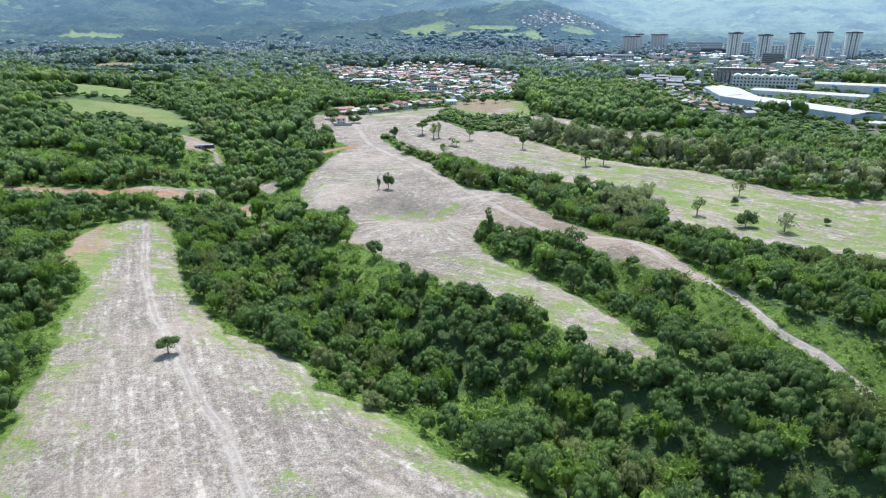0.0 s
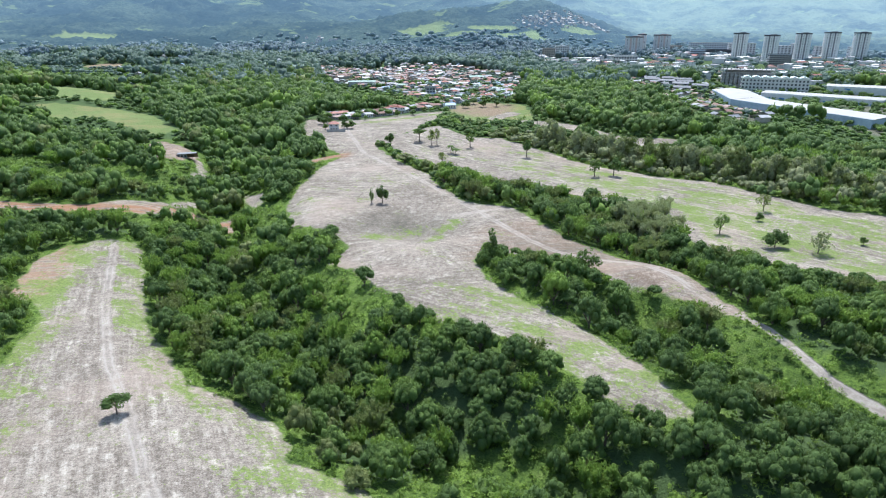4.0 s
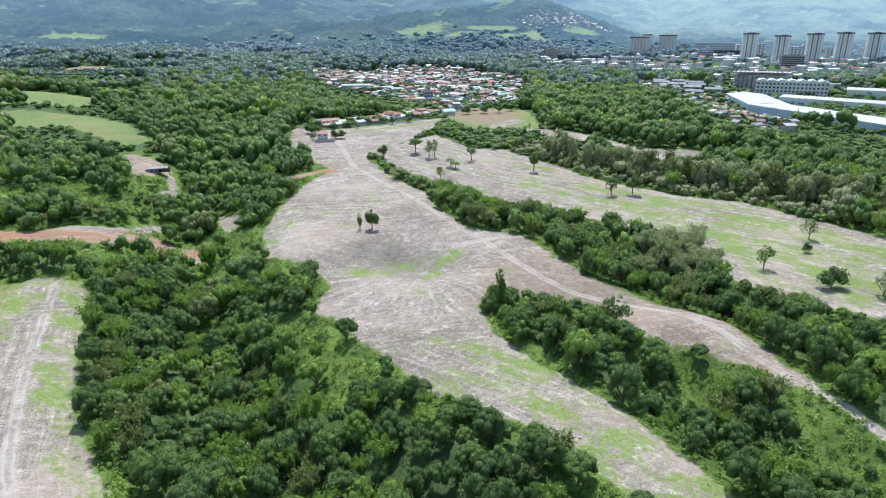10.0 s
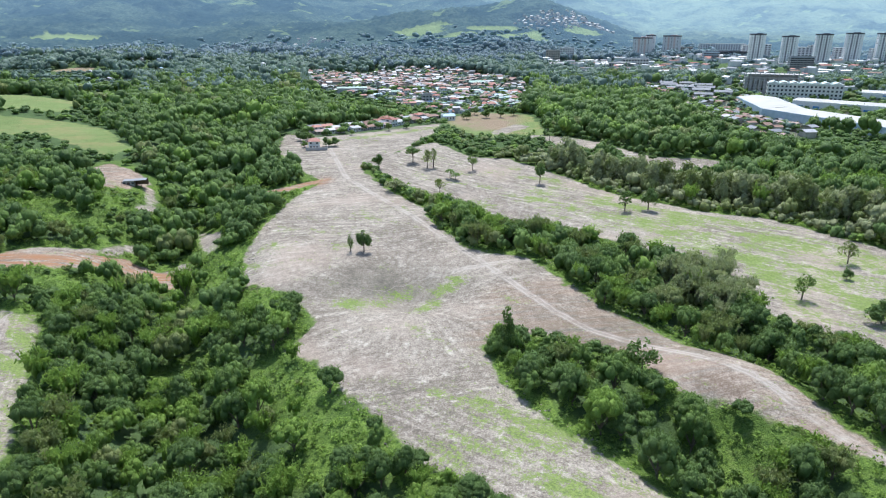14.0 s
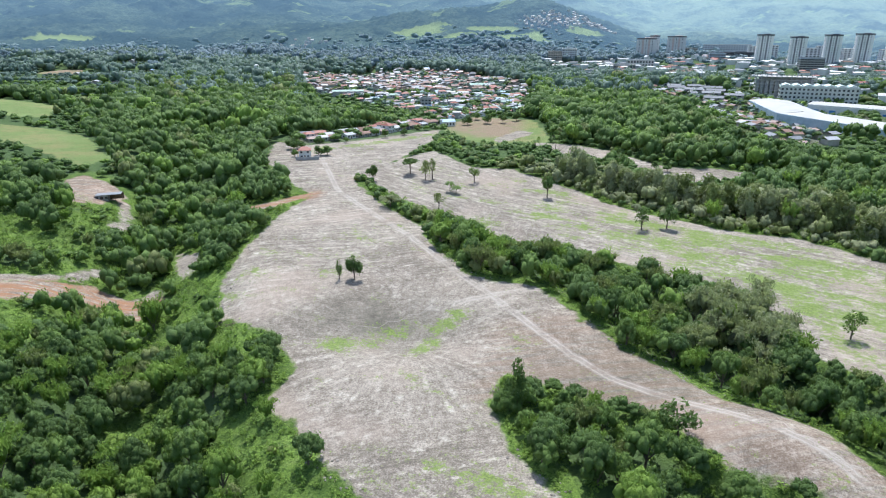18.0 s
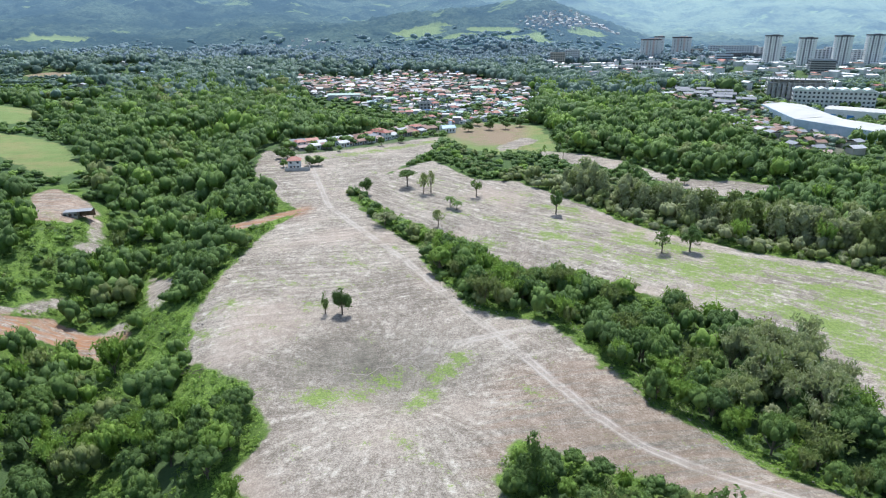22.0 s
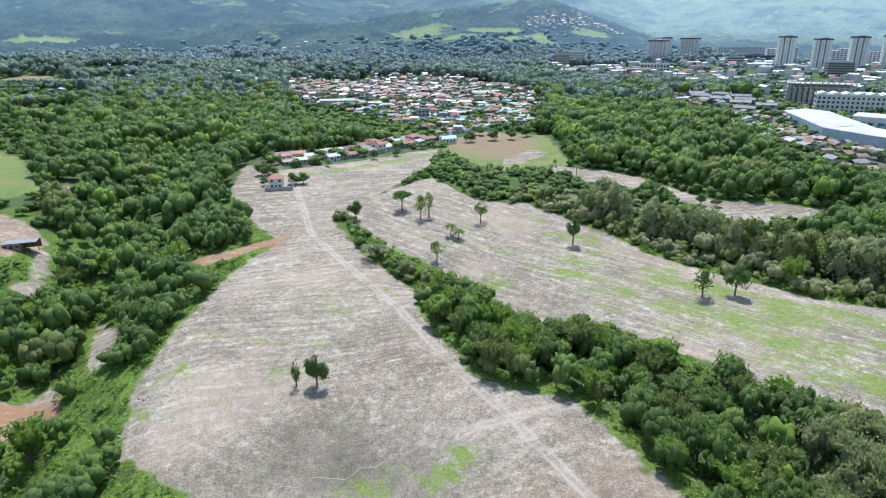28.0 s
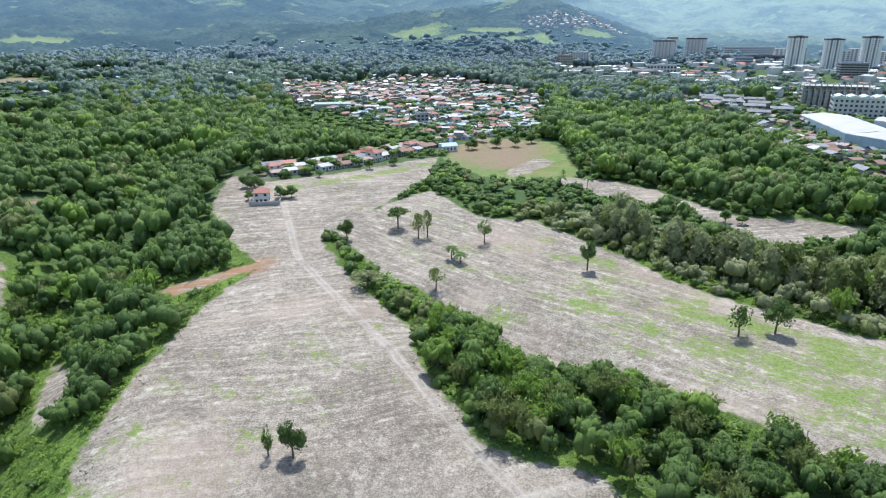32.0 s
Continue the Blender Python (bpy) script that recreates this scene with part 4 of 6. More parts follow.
UMBRELLA = [crown_cloud(231, 900, 0.10, 12, 0.28, 0.5), crown_cloud(232, 700, 0.10, 12, 0.30, 0.5)]
THIN = [crown_cloud(241 + s, 420, 0.11, 9, 0.85) for s in range(3)]
SPIRE = [crown_cloud(251, 1000, 0.11, 10, 1.2)]
LANDMARKS = [  # x, y, crown radius, crown height, stem, cloud, foliage, label
    (-73.6, 152, 2.6, 2.4, 1.9, FINE[0], DEEP, "small dark green tree alone on bare soil by a track"),
    (-28.4, 325, 2.5, 5.0, 2.0, FINE[1], DEEP, "leafy dark green tree alone on bare soil"),
    (-33.6, 325.5, 1.15, 4.6, 0.7, THIN[0], DEEP, "slim vine-covered tree beside a larger one"),
    (-15, 461, 4.3, 4.8, 4.6, UMBRELLA[0], DEEP, "flat-topped dark green tree on bare soil"),
    (-6.5, 451, 3.1, 4.6, 3.2, THIN[1], OLIVE, "thin olive-green tree on bare soil"),
    (-3.0, 452.5, 2.0, 4.8, 3.4, THIN[2], OLIVE, "slender olive-green tree beside its neighbour"),
    (18.8, 446.6, 2.6, 4.2, 2.6, THIN[0], MID, "thin green tree alone on bare soil"),
    (52.9, 421.8, 2.7, 4.8, 3.2, FINE[2], DEEP, "dark green tree with a bare lower trunk on pale soil"),
    (84.7, 374.6, 3.4, 4.2, 2.8, THIN[1], DEEP, "spreading dark green tree on weedy soil"),
    (95.6, 375.9, 3.4, 5.0, 3.0, FINE[3], DEEP, "rounded dark green tree on weedy soil"),
    (-34, 449, 3.4, 5.2, 3.2, FINE[4], DEEP, "tall leafy tree at the tip of a thicket"),
    (-22, 408, 5.6, 5.4, 3.4, UMBRELLA[1], GREY, "wide grey-green thorny tree with thin crown"),
    (0.5, 411, 3.2, 4.6, 3.2, THIN[2], OLIVE, "vine-hung thin tree above the thicket"),
    (102, 482, 5.0, 4.6, 3.4, UMBRELLA[0], DEEP, "wide umbrella-shaped tree at a clearing's edge"),
    (119, 466, 2.6, 3.2, 1.6, FINE[5], MID, "small round green tree near bare soil"),
    (125, 464, 2.4, 2.8, 1.4, FINE[0], DEEP, "small dark round tree near bare soil"),
    (117.5, 284, 2.9, 4.2, 2.4, THIN[0], MID, "thin green tree on the weedy clearing"),
    (147, 262, 4.6, 4.4, 2.2, THIN[1], GREY, "thin greyish spreading tree on weedy soil"),
    (133, 268, 4.4, 4.6, 1.4, FINE[1], DEEP, "dense dark tree at the clearing's edge"),
    (171, 272, 1.6, 1.8, 0.8, FINE[2], MID, "small bushy tree on the weedy clearing"),
    (141, 299, 1.6, 2.2, 0.8, FINE[3], DEEP, "small dark bushy tree on weedy soil"),
    (149, 312, 3.0, 4.0, 2.2, THIN[2], OLIVE, "pale thin-leaved tree on weedy soil"),
    (19.5, 178, 5.4, 11.5, 1.0, WHOLE[0], DEEP, "large round very dark green tree"),
    (19, 250, 2.9, 8.2, 0.8, SPIRE[0], DEEP, "dark spire-shaped tree at the thicket's end"),
    (52, 238, 4.4, 6.2, 2.4, THIN[0], DEEP, "spreading dark tree with visible branches"),
    (-17, 133, 3.4, 4.2, 0.6, crown_cloud(261, 1000, 0.085, 11, 0.8, cores=6), OLIVE, "yellow-green feathery bamboo clump by bare soil"),
    (-60, 538, 2.2, 3.0, 1.2, FINE[0], MID, "small round tree in front of row houses"),
    (-66, 500, 3.4, 3.8, 1.4, FINE[5], DEEP, "dark round tree beside the small house"),
    (-86, 512, 4.4, 5.0, 2.0, FINE[1], DEEP, "big leafy tree behind the small house"),
    (-36, 556, 2.8, 4.2, 1.4, FINE[2], MID, "leafy tree in front of row houses"),
    (-24, 566, 3.0, 3.6, 1.2, FINE[3], DEEP, "round tree in front of row houses"),
    (22, 612, 4.4, 5.4, 1.6, FINE[3], DEEP, "dark round tree on the dry park grass"),
    (38, 618, 4.2, 5.4, 1.8, FINE[4], DEEP, "dark round tree in a park row"),
    (50, 622, 4.2, 5.4, 1.8, FINE[5], DEEP, "dark round tree in a park row"),
    (30, 640, 4.6, 5.6, 1.8, FINE[0], DEEP, "dark round tree at the park's far side"),
    (62, 634, 4.6, 5.8, 1.8, FINE[1], DEEP, "dark round tree at the park's far side"),
    (77, 549, 3.6, 5.4, 2.2, FINE[2], MID, "leafy tree at the park's corner"),
    (84, 538, 3.0, 6.4, 2.2, FEATHER[0], OLIVE, "tall thin tree behind the far clearing"),
    (89, 540, 3.2, 6.0, 2.2, FEATHER[1], DEEP, "tall dark tree behind the far clearing"),
    (96, 534, 3.6, 6.8, 2.0, FEATHER[0], OLIVE, "tall olive-green tree behind the far clearing"),
    (102, 528, 3.2, 6.6, 2.0, FEATHER[1], GREY, "tall pale tree behind the far clearing"),
    (108, 531, 3.8, 6.0, 1.8, FINE[1], DEEP, "dark leafy tree behind the far clearing"),
    (113, 510, 1.6, 3.2, 2.4, THIN[0], OLIVE, "thin stump-like tree on the far clearing"),
    (66, 540, 1.6, 2.2, 1.0, THIN[1], FRESH, "small young tree on the park lawn"),
    (-90, 518, 4.6, 5.6, 1.8, FINE[1], DEEP, "large leafy tree beside the driveway"),
    (-71, 499, 3.4, 4.6, 1.2, FINE[4], DEEP, "dark dense tree close to the small house"),
    (-85, 497, 2.4, 3.0, 0.8, FINE[5], MID, "bushy green tree at the garden wall"),
]
for k, (x, y, rad, tl, stem, cloud, slot, words) in enumerate(LANDMARKS):
    grow = 1.28 if k < 10 or 15 < k < 22 else 1.0
    tree_thing(words, cloud, slot, (x, y, float(height(x, y)) - 0.05), rad * (0.5 + 0.5 * grow), tl * 0.75 * grow, stem * grow, 400 + k)


def palm(label, x, y, tall, seed):
    rng = np.random.RandomState(seed)
    t = thing("palm_tree", label, "palm", pose(x, y, float(height(x, y)) - 0.05, 0, 0, rng.uniform(0, 360)), "palms")
    bm = bmesh.new()
    limb(bm, (0, 0, -0.3), (0.25, 0.1, tall * 0.55), 0.22, 0.16, 7)
    limb(bm, (0.25, 0.1, tall * 0.55), (0.35, 0.2, tall), 0.16, 0.12, 7)
    part("trunk", bm, BARK, t)
    for k in range(11):
        a = k * 6.283 / 11 + rng.uniform(-0.2, 0.2)
        rise = rng.uniform(0.1, 1.0)
        bm = bmesh.new()
        prev = None
        for j in range(6):
            u = j / 5
            d = 3.0 * u
            c = Vector((0.35 + math.cos(a) * d, 0.2 + math.sin(a) * d, tall + rise * 1.6 * u - 2.4 * u * u))
            side = Vector((-math.sin(a), math.cos(a), 0)) * (0.5 * math.sin(0.5 + 2.4 * u) + 0.05)
            row = [bm.verts.new(c + side - Vector((0, 0, 0.25))), bm.verts.new(c), bm.verts.new(c - side - Vector((0, 0, 0.25)))]
            if prev:
                bm.faces.new((prev[0], prev[1], row[1], row[0]))
                bm.faces.new((prev[1], prev[2], row[2], row[1]))
            prev = row
        part("frond", bm, FOLIAGE[MID], t)


for k, (x, y, tl) in enumerate([(6, 432, 5), (9, 428, 4), (72, 512, 6), (60, 517, 5), (95, 470, 6), (-118, 520, 8), (-60, 640, 9), (-40, 655, 9), (30, 690, 9)]):
    palm("green palm with drooping feathered fronds", x, y, tl, 500 + k)


# ---- the distance ----
def backdrop_material():
    n = Nodes("distant_mountains_haze_glow")
    patch = n.step(n.noise(0.006, 7.0, 0.65), 0.40, 0.64)
    col = n.mix(patch, (0.044, 0.068, 0.058), (0.096, 0.132, 0.092))
    crown = n.step(n.noise(0.09, 5.0, 0.75), 0.38, 0.62)
    col = n.mix(n.math("MULTIPLY", crown, 0.65), col, (0.024, 0.044, 0.038))
    field = n.step(n.noise(0.0075, 7.0, 0.65, n.place((1, 1.7, 1), 0.5)), 0.60, 0.64)
    col = n.mix(n.math("MULTIPLY", field, 0.6), col, (0.190, 0.250, 0.110))
    # pale grass; on the right its paleness also stands in for sunlight
    slope = n.math("MULTIPLY", n.attr("grassy"), n.step(n.noise(0.007, 9.0, 0.72), 0.40, 0.58))
    col = n.mix(n.math("MULTIPLY", slope, 0.45), col, (0.200, 0.245, 0.140))
    col = n.mix(n.math("MULTIPLY", n.step(n.attr("pasture"), -0.1, 0.12), 0.9), col, n.mix(n.noise(0.05, 5.0), (0.150, 0.205, 0.066), (0.250, 0.300, 0.120)))
    n.done(col, 1.0, 0.0)
    n.bump(n.noise(0.04, 6.0, 0.7), 1.0, 8.0)
    # air haze imitated by a blue glow that rises with distance
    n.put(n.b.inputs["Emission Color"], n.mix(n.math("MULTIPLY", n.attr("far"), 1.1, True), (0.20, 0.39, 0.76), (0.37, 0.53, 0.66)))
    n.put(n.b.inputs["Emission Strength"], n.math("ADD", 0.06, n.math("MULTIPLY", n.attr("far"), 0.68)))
    return n.m


HILL_PASTURES = ((48, 1575, 58, 40), (152, 1565, 28, 30), (206, 1580, 26, 52), (120, 1650, 60, 30), (-40, 1690, 60, 50), (330, 1640, 40, 30), (10, 2400, 46, 80), (-880, 1680, 80, 90), (235, 1370, 16, 34), (-450, 1900, 18, 50))


def hill_town(x, y):
    """Positive where houses stand on the far slopes."""
    d = 1 - np.hypot((x - 262) / 95, (y - 1680) / 52)
    return np.maximum(np.maximum(d, 1 - np.hypot((x - 360) / 70, (y - 1730) / 45)), 1 - np.hypot((x + 300) / 80, (y - 1560) / 130))


AA, UU = np.meshgrid(np.radians(np.linspace(-42, 42, 400)), np.linspace(0, 1, 200))
AA, RR = AA.ravel(), 1330 * (4720 / 1330) ** UU.ravel()
bx, by = np.sin(AA) * RR, np.cos(AA) * RR
lift = np.random.RandomState(19).rand(200, 400) ** 1.5
lift = (lift + np.roll(lift, 1, 0) + np.roll(lift, 1, 1) + np.roll(np.roll(lift, 1, 0), 1, 1)).ravel() / 4
pasture = np.full(len(bx), -1.0)
for cx, cy, rx, ry in HILL_PASTURES:
    pasture = np.maximum(pasture, 1 - np.hypot((bx - cx) / rx, (by - cy) / ry) + 0.28 * waves(bx, by, 60, 73) + 0.2 * waves(bx, by, 23, 74))
crowns = (12 * ease(1480, 1900, RR) * lift + 3 * lift + 3.0 * np.abs(waves(bx, by, 61, 15))) * ease(0.1, -0.1, pasture) * ease(0.1, -0.2, hill_town(bx, by)) * ease(1330, 1380, RR)
bz = height(bx, by) + 0.8 + crowns
cell = (np.arange(199)[:, None] * 400 + np.arange(399)[None, :]).ravel()
# "far" drives the haze glow, stronger towards the right
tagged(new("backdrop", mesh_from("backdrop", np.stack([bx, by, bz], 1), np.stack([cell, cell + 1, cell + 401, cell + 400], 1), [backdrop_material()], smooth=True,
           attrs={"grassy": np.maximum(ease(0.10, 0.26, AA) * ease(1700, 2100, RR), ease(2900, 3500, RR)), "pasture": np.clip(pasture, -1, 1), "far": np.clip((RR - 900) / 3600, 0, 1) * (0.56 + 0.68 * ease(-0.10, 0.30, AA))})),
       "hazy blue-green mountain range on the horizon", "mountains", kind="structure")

# woodland on the nearer slopes of the hills
CLOUDS_D = [dome_cloud(60 + s, 2, 4, 0.22, shape=SHAPES[s]) for s in range(4)]
x, y, rng = scatter(115, -1500, 1500, 1000, 2150, 15.0)
r = np.hypot(x, y)
open_slope = np.full(len(x), -1.0)
for cx, cy, rx, ry in HILL_PASTURES:
    open_slope = np.maximum(open_slope, 1 - np.hypot((x - cx) / rx, (y - cy) / ry) + 0.28 * waves(x, y, 60, 73))
keep = (r > 1370) & (r < 1720) & (np.abs(np.arctan2(x, y)) < 0.66) & (open_slope < -0.05) & (hill_town(x, y) < rng.uniform(-0.1, 0.5, len(x)))
keep &= (waves(x, y, 230, 33) + 0.9 * rng.uniform(-1, 1, len(x)) > -0.75) & (rng.rand(len(x)) < ease(1720, 1460, r))
x, y = x[keep], y[keep]
r = rng.uniform(5.0, 10.0, len(x))
# leaves painted with haze, palest on the further slopes
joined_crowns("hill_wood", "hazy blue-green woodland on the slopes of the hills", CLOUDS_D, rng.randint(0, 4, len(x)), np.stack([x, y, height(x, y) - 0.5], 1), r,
              r * rng.uniform(0.7, 1.15, len(x)), np.where(rng.rand(len(x)) < ease(1340, 1480, np.hypot(x, y)), HAZED_HILL, HAZED_BLUE))

# ---- building materials ----
ROOF_RED = plain("roof_red", (0.22, 0.075, 0.055), (0.38, 0.16, 0.12), 0.5, 0.6, 0.3, vary=0.5)
ROOF_RUST = plain("roof_rust", (0.14, 0.085, 0.065), (0.30, 0.20, 0.155), 0.7, 0.75, 0.2, vary=0.5)
ROOF_PINK = plain("roof_pink", (0.25, 0.18, 0.155), (0.42, 0.32, 0.28), 0.6, 0.7, 0.2, vary=0.5)
ROOF_ZINC = plain("roof_zinc", (0.24, 0.25, 0.26), (0.46, 0.465, 0.47), 0.5, 0.5, 0.4, vary=0.4)
ROOF_GREEN = plain("roof_green", (0.20, 0.31, 0.25), (0.34, 0.46, 0.39), 0.5, 0.6, 0.3, vary=0.4)
ROOF_BLUE = plain("roof_blue", (0.22, 0.36, 0.52), (0.42, 0.56, 0.70), 0.5, 0.55, 0.3, vary=0.4)
ROOF_GREY = plain("roof_grey", (0.15, 0.16, 0.175), (0.30, 0.31, 0.325), 0.5, 0.7, 0.2, vary=0.5)
WALL_WHITE = plain("wall_white", (0.56, 0.56, 0.55), (0.76, 0.76, 0.745), 0.4, 0.8, 0.2, vary=0.3)
WALL_CREAM = plain("wall_cream", (0.30, 0.275, 0.235), (0.50, 0.46, 0.40), 0.4, 0.8, 0.2, vary=0.4)
WALL_GREY = plain("wall_grey", (0.26, 0.26, 0.26), (0.46, 0.46, 0.45), 0.5, 0.85, 0.2, vary=0.4)
WALL_BLUE = plain("wall_pale_blue", (0.32, 0.42, 0.50), (0.46, 0.56, 0.64), 0.3, 0.7, 0.2)
CONCRETE = plain("concrete", (0.34, 0.335, 0.325), (0.50, 0.49, 0.47), 0.35, 0.9, 0.15, bump=0.3)
SHEET_WHITE = plain("white_sheet_roof", (0.40, 0.398, 0.372), (0.50, 0.495, 0.465), 0.05, 0.75, 0.15)
GLASS_DARK = plain("dark_glass", (0.018, 0.026, 0.036), (0.05, 0.065, 0.08), 0.8, 0.12, 0.6)
DOOR_BLUE = plain("blue_paint", (0.05, 0.20, 0.50), (0.08, 0.28, 0.62), 0.6, 0.5, 0.3)
DOOR_BROWN = plain("brown_paint", (0.10, 0.06, 0.04), (0.20, 0.13, 0.09), 0.8, 0.6, 0.3)
TRIM_DARK = plain("dark_trim", (0.04, 0.045, 0.055), (0.09, 0.095, 0.11), 0.6, 0.6, 0.3)


def box(bm, cx, cy, cz, sx, sy, sz, bevel=0.0):
    """A block by its centre and size."""
    v = [bm.verts.new((cx + a * sx / 2, cy + b * sy / 2, cz + c * sz / 2)) for c in (-1, 1) for a, b in ((-1, -1), (1, -1), (1, 1), (-1, 1))]
    for f in ((3, 2, 1, 0), (4, 5, 6, 7), (0, 1, 5, 4), (1, 2, 6, 5), (2, 3, 7, 6), (3, 0, 4, 7)):
        bm.faces.new([v[i] for i in f])


def one_box(*a):
    bm = bmesh.new()
    box(bm, *a)
    return bm


def gable_roof(bm, w, d, z, rise, over=0.45, thick=0.14, hip=0.0):
    """A pitched roof sheet with thickness; hip draws the ridge's ends in."""
    x, y = w / 2 + over, d / 2 + over
    rx = x - hip
    for k, s in ((0, 1), (1, -1)):
        top = [(-x, s * y, z - 0.1), (x, s * y, z - 0.1), (rx, 0, z + rise), (-rx, 0, z + rise)]
        a = [bm.verts.new(p) for p in top]
        b = [bm.verts.new((p[0], p[1], p[2] - thick)) for p in top]
        for f in ((a[0], a[1], a[2], a[3]), (b[3], b[2], b[1], b[0]), (a[0], b[0], b[1], a[1]), (a[1], b[1], b[2], a[2]), (a[3], b[3], b[0], a[0]), (a[2], b[2], b[3], a[3])):
            bm.faces.new(f if s > 0 else f)
    if hip:
        for s in (1, -1):
            p = [bm.verts.new((s * x, y, z - 0.1)), bm.verts.new((s * x, -y, z - 0.1)), bm.verts.new((s * rx, 0, z + rise))]
            bm.faces.new(p)
    bmesh.ops.recalc_face_normals(bm, faces=bm.faces)


def gable_walls(bm, w, d, h, rise, hip):
    """A wall body, with gables up to the ridge where the roof has them."""
    box(bm, 0, 0, h / 2 - 0.4, w, d, h + 0.8)
    if not hip:
        for s in (-1, 1):
            x = s * (w / 2 - 0.08)
            v = [bm.verts.new((x + o, yy, zz)) for o in (-0.08, 0.08) for yy, zz in ((-d / 2, h - 0.02), (d / 2, h - 0.02), (0, h + rise * 0.92))]
            bm.faces.new(v[0:3])
            bm.faces.new(v[5:2:-1])
            for i in range(3):
                j = (i + 1) % 3
                bm.faces.new((v[i], v[j], v[3 + j], v[3 + i]))


def house(label, w, d, h, rise, roof, wall, m, hip=0.0, group="houses of the village", storeys=1):
    t = thing("house", label, "house", m, group)
    bm = bmesh.new()
    gable_walls(bm, w, d, h, rise, hip)
    part("wall", bm, wall, t)
    bm = bmesh.new()
    gable_roof(bm, w, d, h, rise, hip=hip)
    part("roof", bm, roof, t)
    for s in range(storeys):
        zc = h * (s + 0.55) / storeys
        for k in (-1, 1):
            wd = part("window", one_box(k * w * 0.28, -d / 2, zc, w * 0.18, 0.16, 1.1), GLASS_DARK, t)
            part("sill", one_box(k * w * 0.28, -d / 2 - 0.1, zc - 0.62, w * 0.21, 0.26, 0.1), WALL_WHITE, wd)
        part("window", one_box(w / 2, 0, zc, 0.16, d * 0.3, 1.1), GLASS_DARK, t)
        part("window", one_box(-w / 2, d * 0.1, zc, 0.16, d * 0.3, 1.1), GLASS_DARK, t)
    part("door", one_box(0, -d / 2, 1.0, 0.95, 0.18, 2.0), DOOR_BROWN, t)
    return t


def at(x, y, turn=0.0, lift=0.0):
    return pose(x, y, float(height(x, y)) + lift, 0, 0, turn)


HOUSE_KINDS = [
    ("small concrete house under a faded red metal roof", 7.5, 6.0, 2.9, 1.3, ROOF_RED, WALL_CREAM, 0.0, 1),
    ("small house under a rusty brown metal roof", 8.0, 6.5, 2.8, 1.2, ROOF_RUST, WALL_GREY, 0.0, 1),
    ("small house under a shiny zinc roof", 8.5, 6.0, 3.0, 1.1, ROOF_ZINC, WALL_WHITE, 0.0, 1),
    ("house under a weathered pinkish metal roof", 8.5, 7.0, 3.0, 1.4, ROOF_PINK, WALL_CREAM, 2.6, 1),
    ("two-storey white house with a red hipped roof", 7.0, 6.5, 5.4, 1.6, ROOF_RED, WALL_WHITE, 2.4, 2),
    ("long house under a pale zinc roof", 11.0, 6.0, 3.0, 1.0, ROOF_ZINC, WALL_GREY, 0.0, 1),
    ("house with a green painted metal roof", 8.5, 7.0, 3.2, 1.3, ROOF_GREEN, WALL_WHITE, 0.0, 1),
    ("house with a blue painted metal roof", 8.0, 6.5, 3.4, 1.1, ROOF_BLUE, WALL_CREAM, 0.0, 1),
    ("two-storey grey concrete house with zinc roof", 7.5, 7.0, 5.8, 0.9, ROOF_ZINC, WALL_GREY, 0.0, 2),
    ("house under a dark grey roof", 8.0, 6.5, 3.0, 1.3, ROOF_GREY, WALL_WHITE, 0.0, 1),
]
HOUSE_ODDS = [0.14, 0.13, 0.17, 0.13, 0.07, 0.11, 0.08, 0.05, 0.06, 0.06]
house_patterns = {}


def put_house(k, m, scale=(1, 1, 1), group="houses of the village"):
    if (k, group) not in house_patterns:
        words, w, d, h, rise, roof, wall, hip, st = HOUSE_KINDS[k]
        ob = house_patterns[(k, group)] = house(words, w, d, h, rise, roof, wall, m, hip, group, st)
    else:
        ob = copy_thing(house_patterns[(k, group)], m)
    ob.scale = scale
    return ob


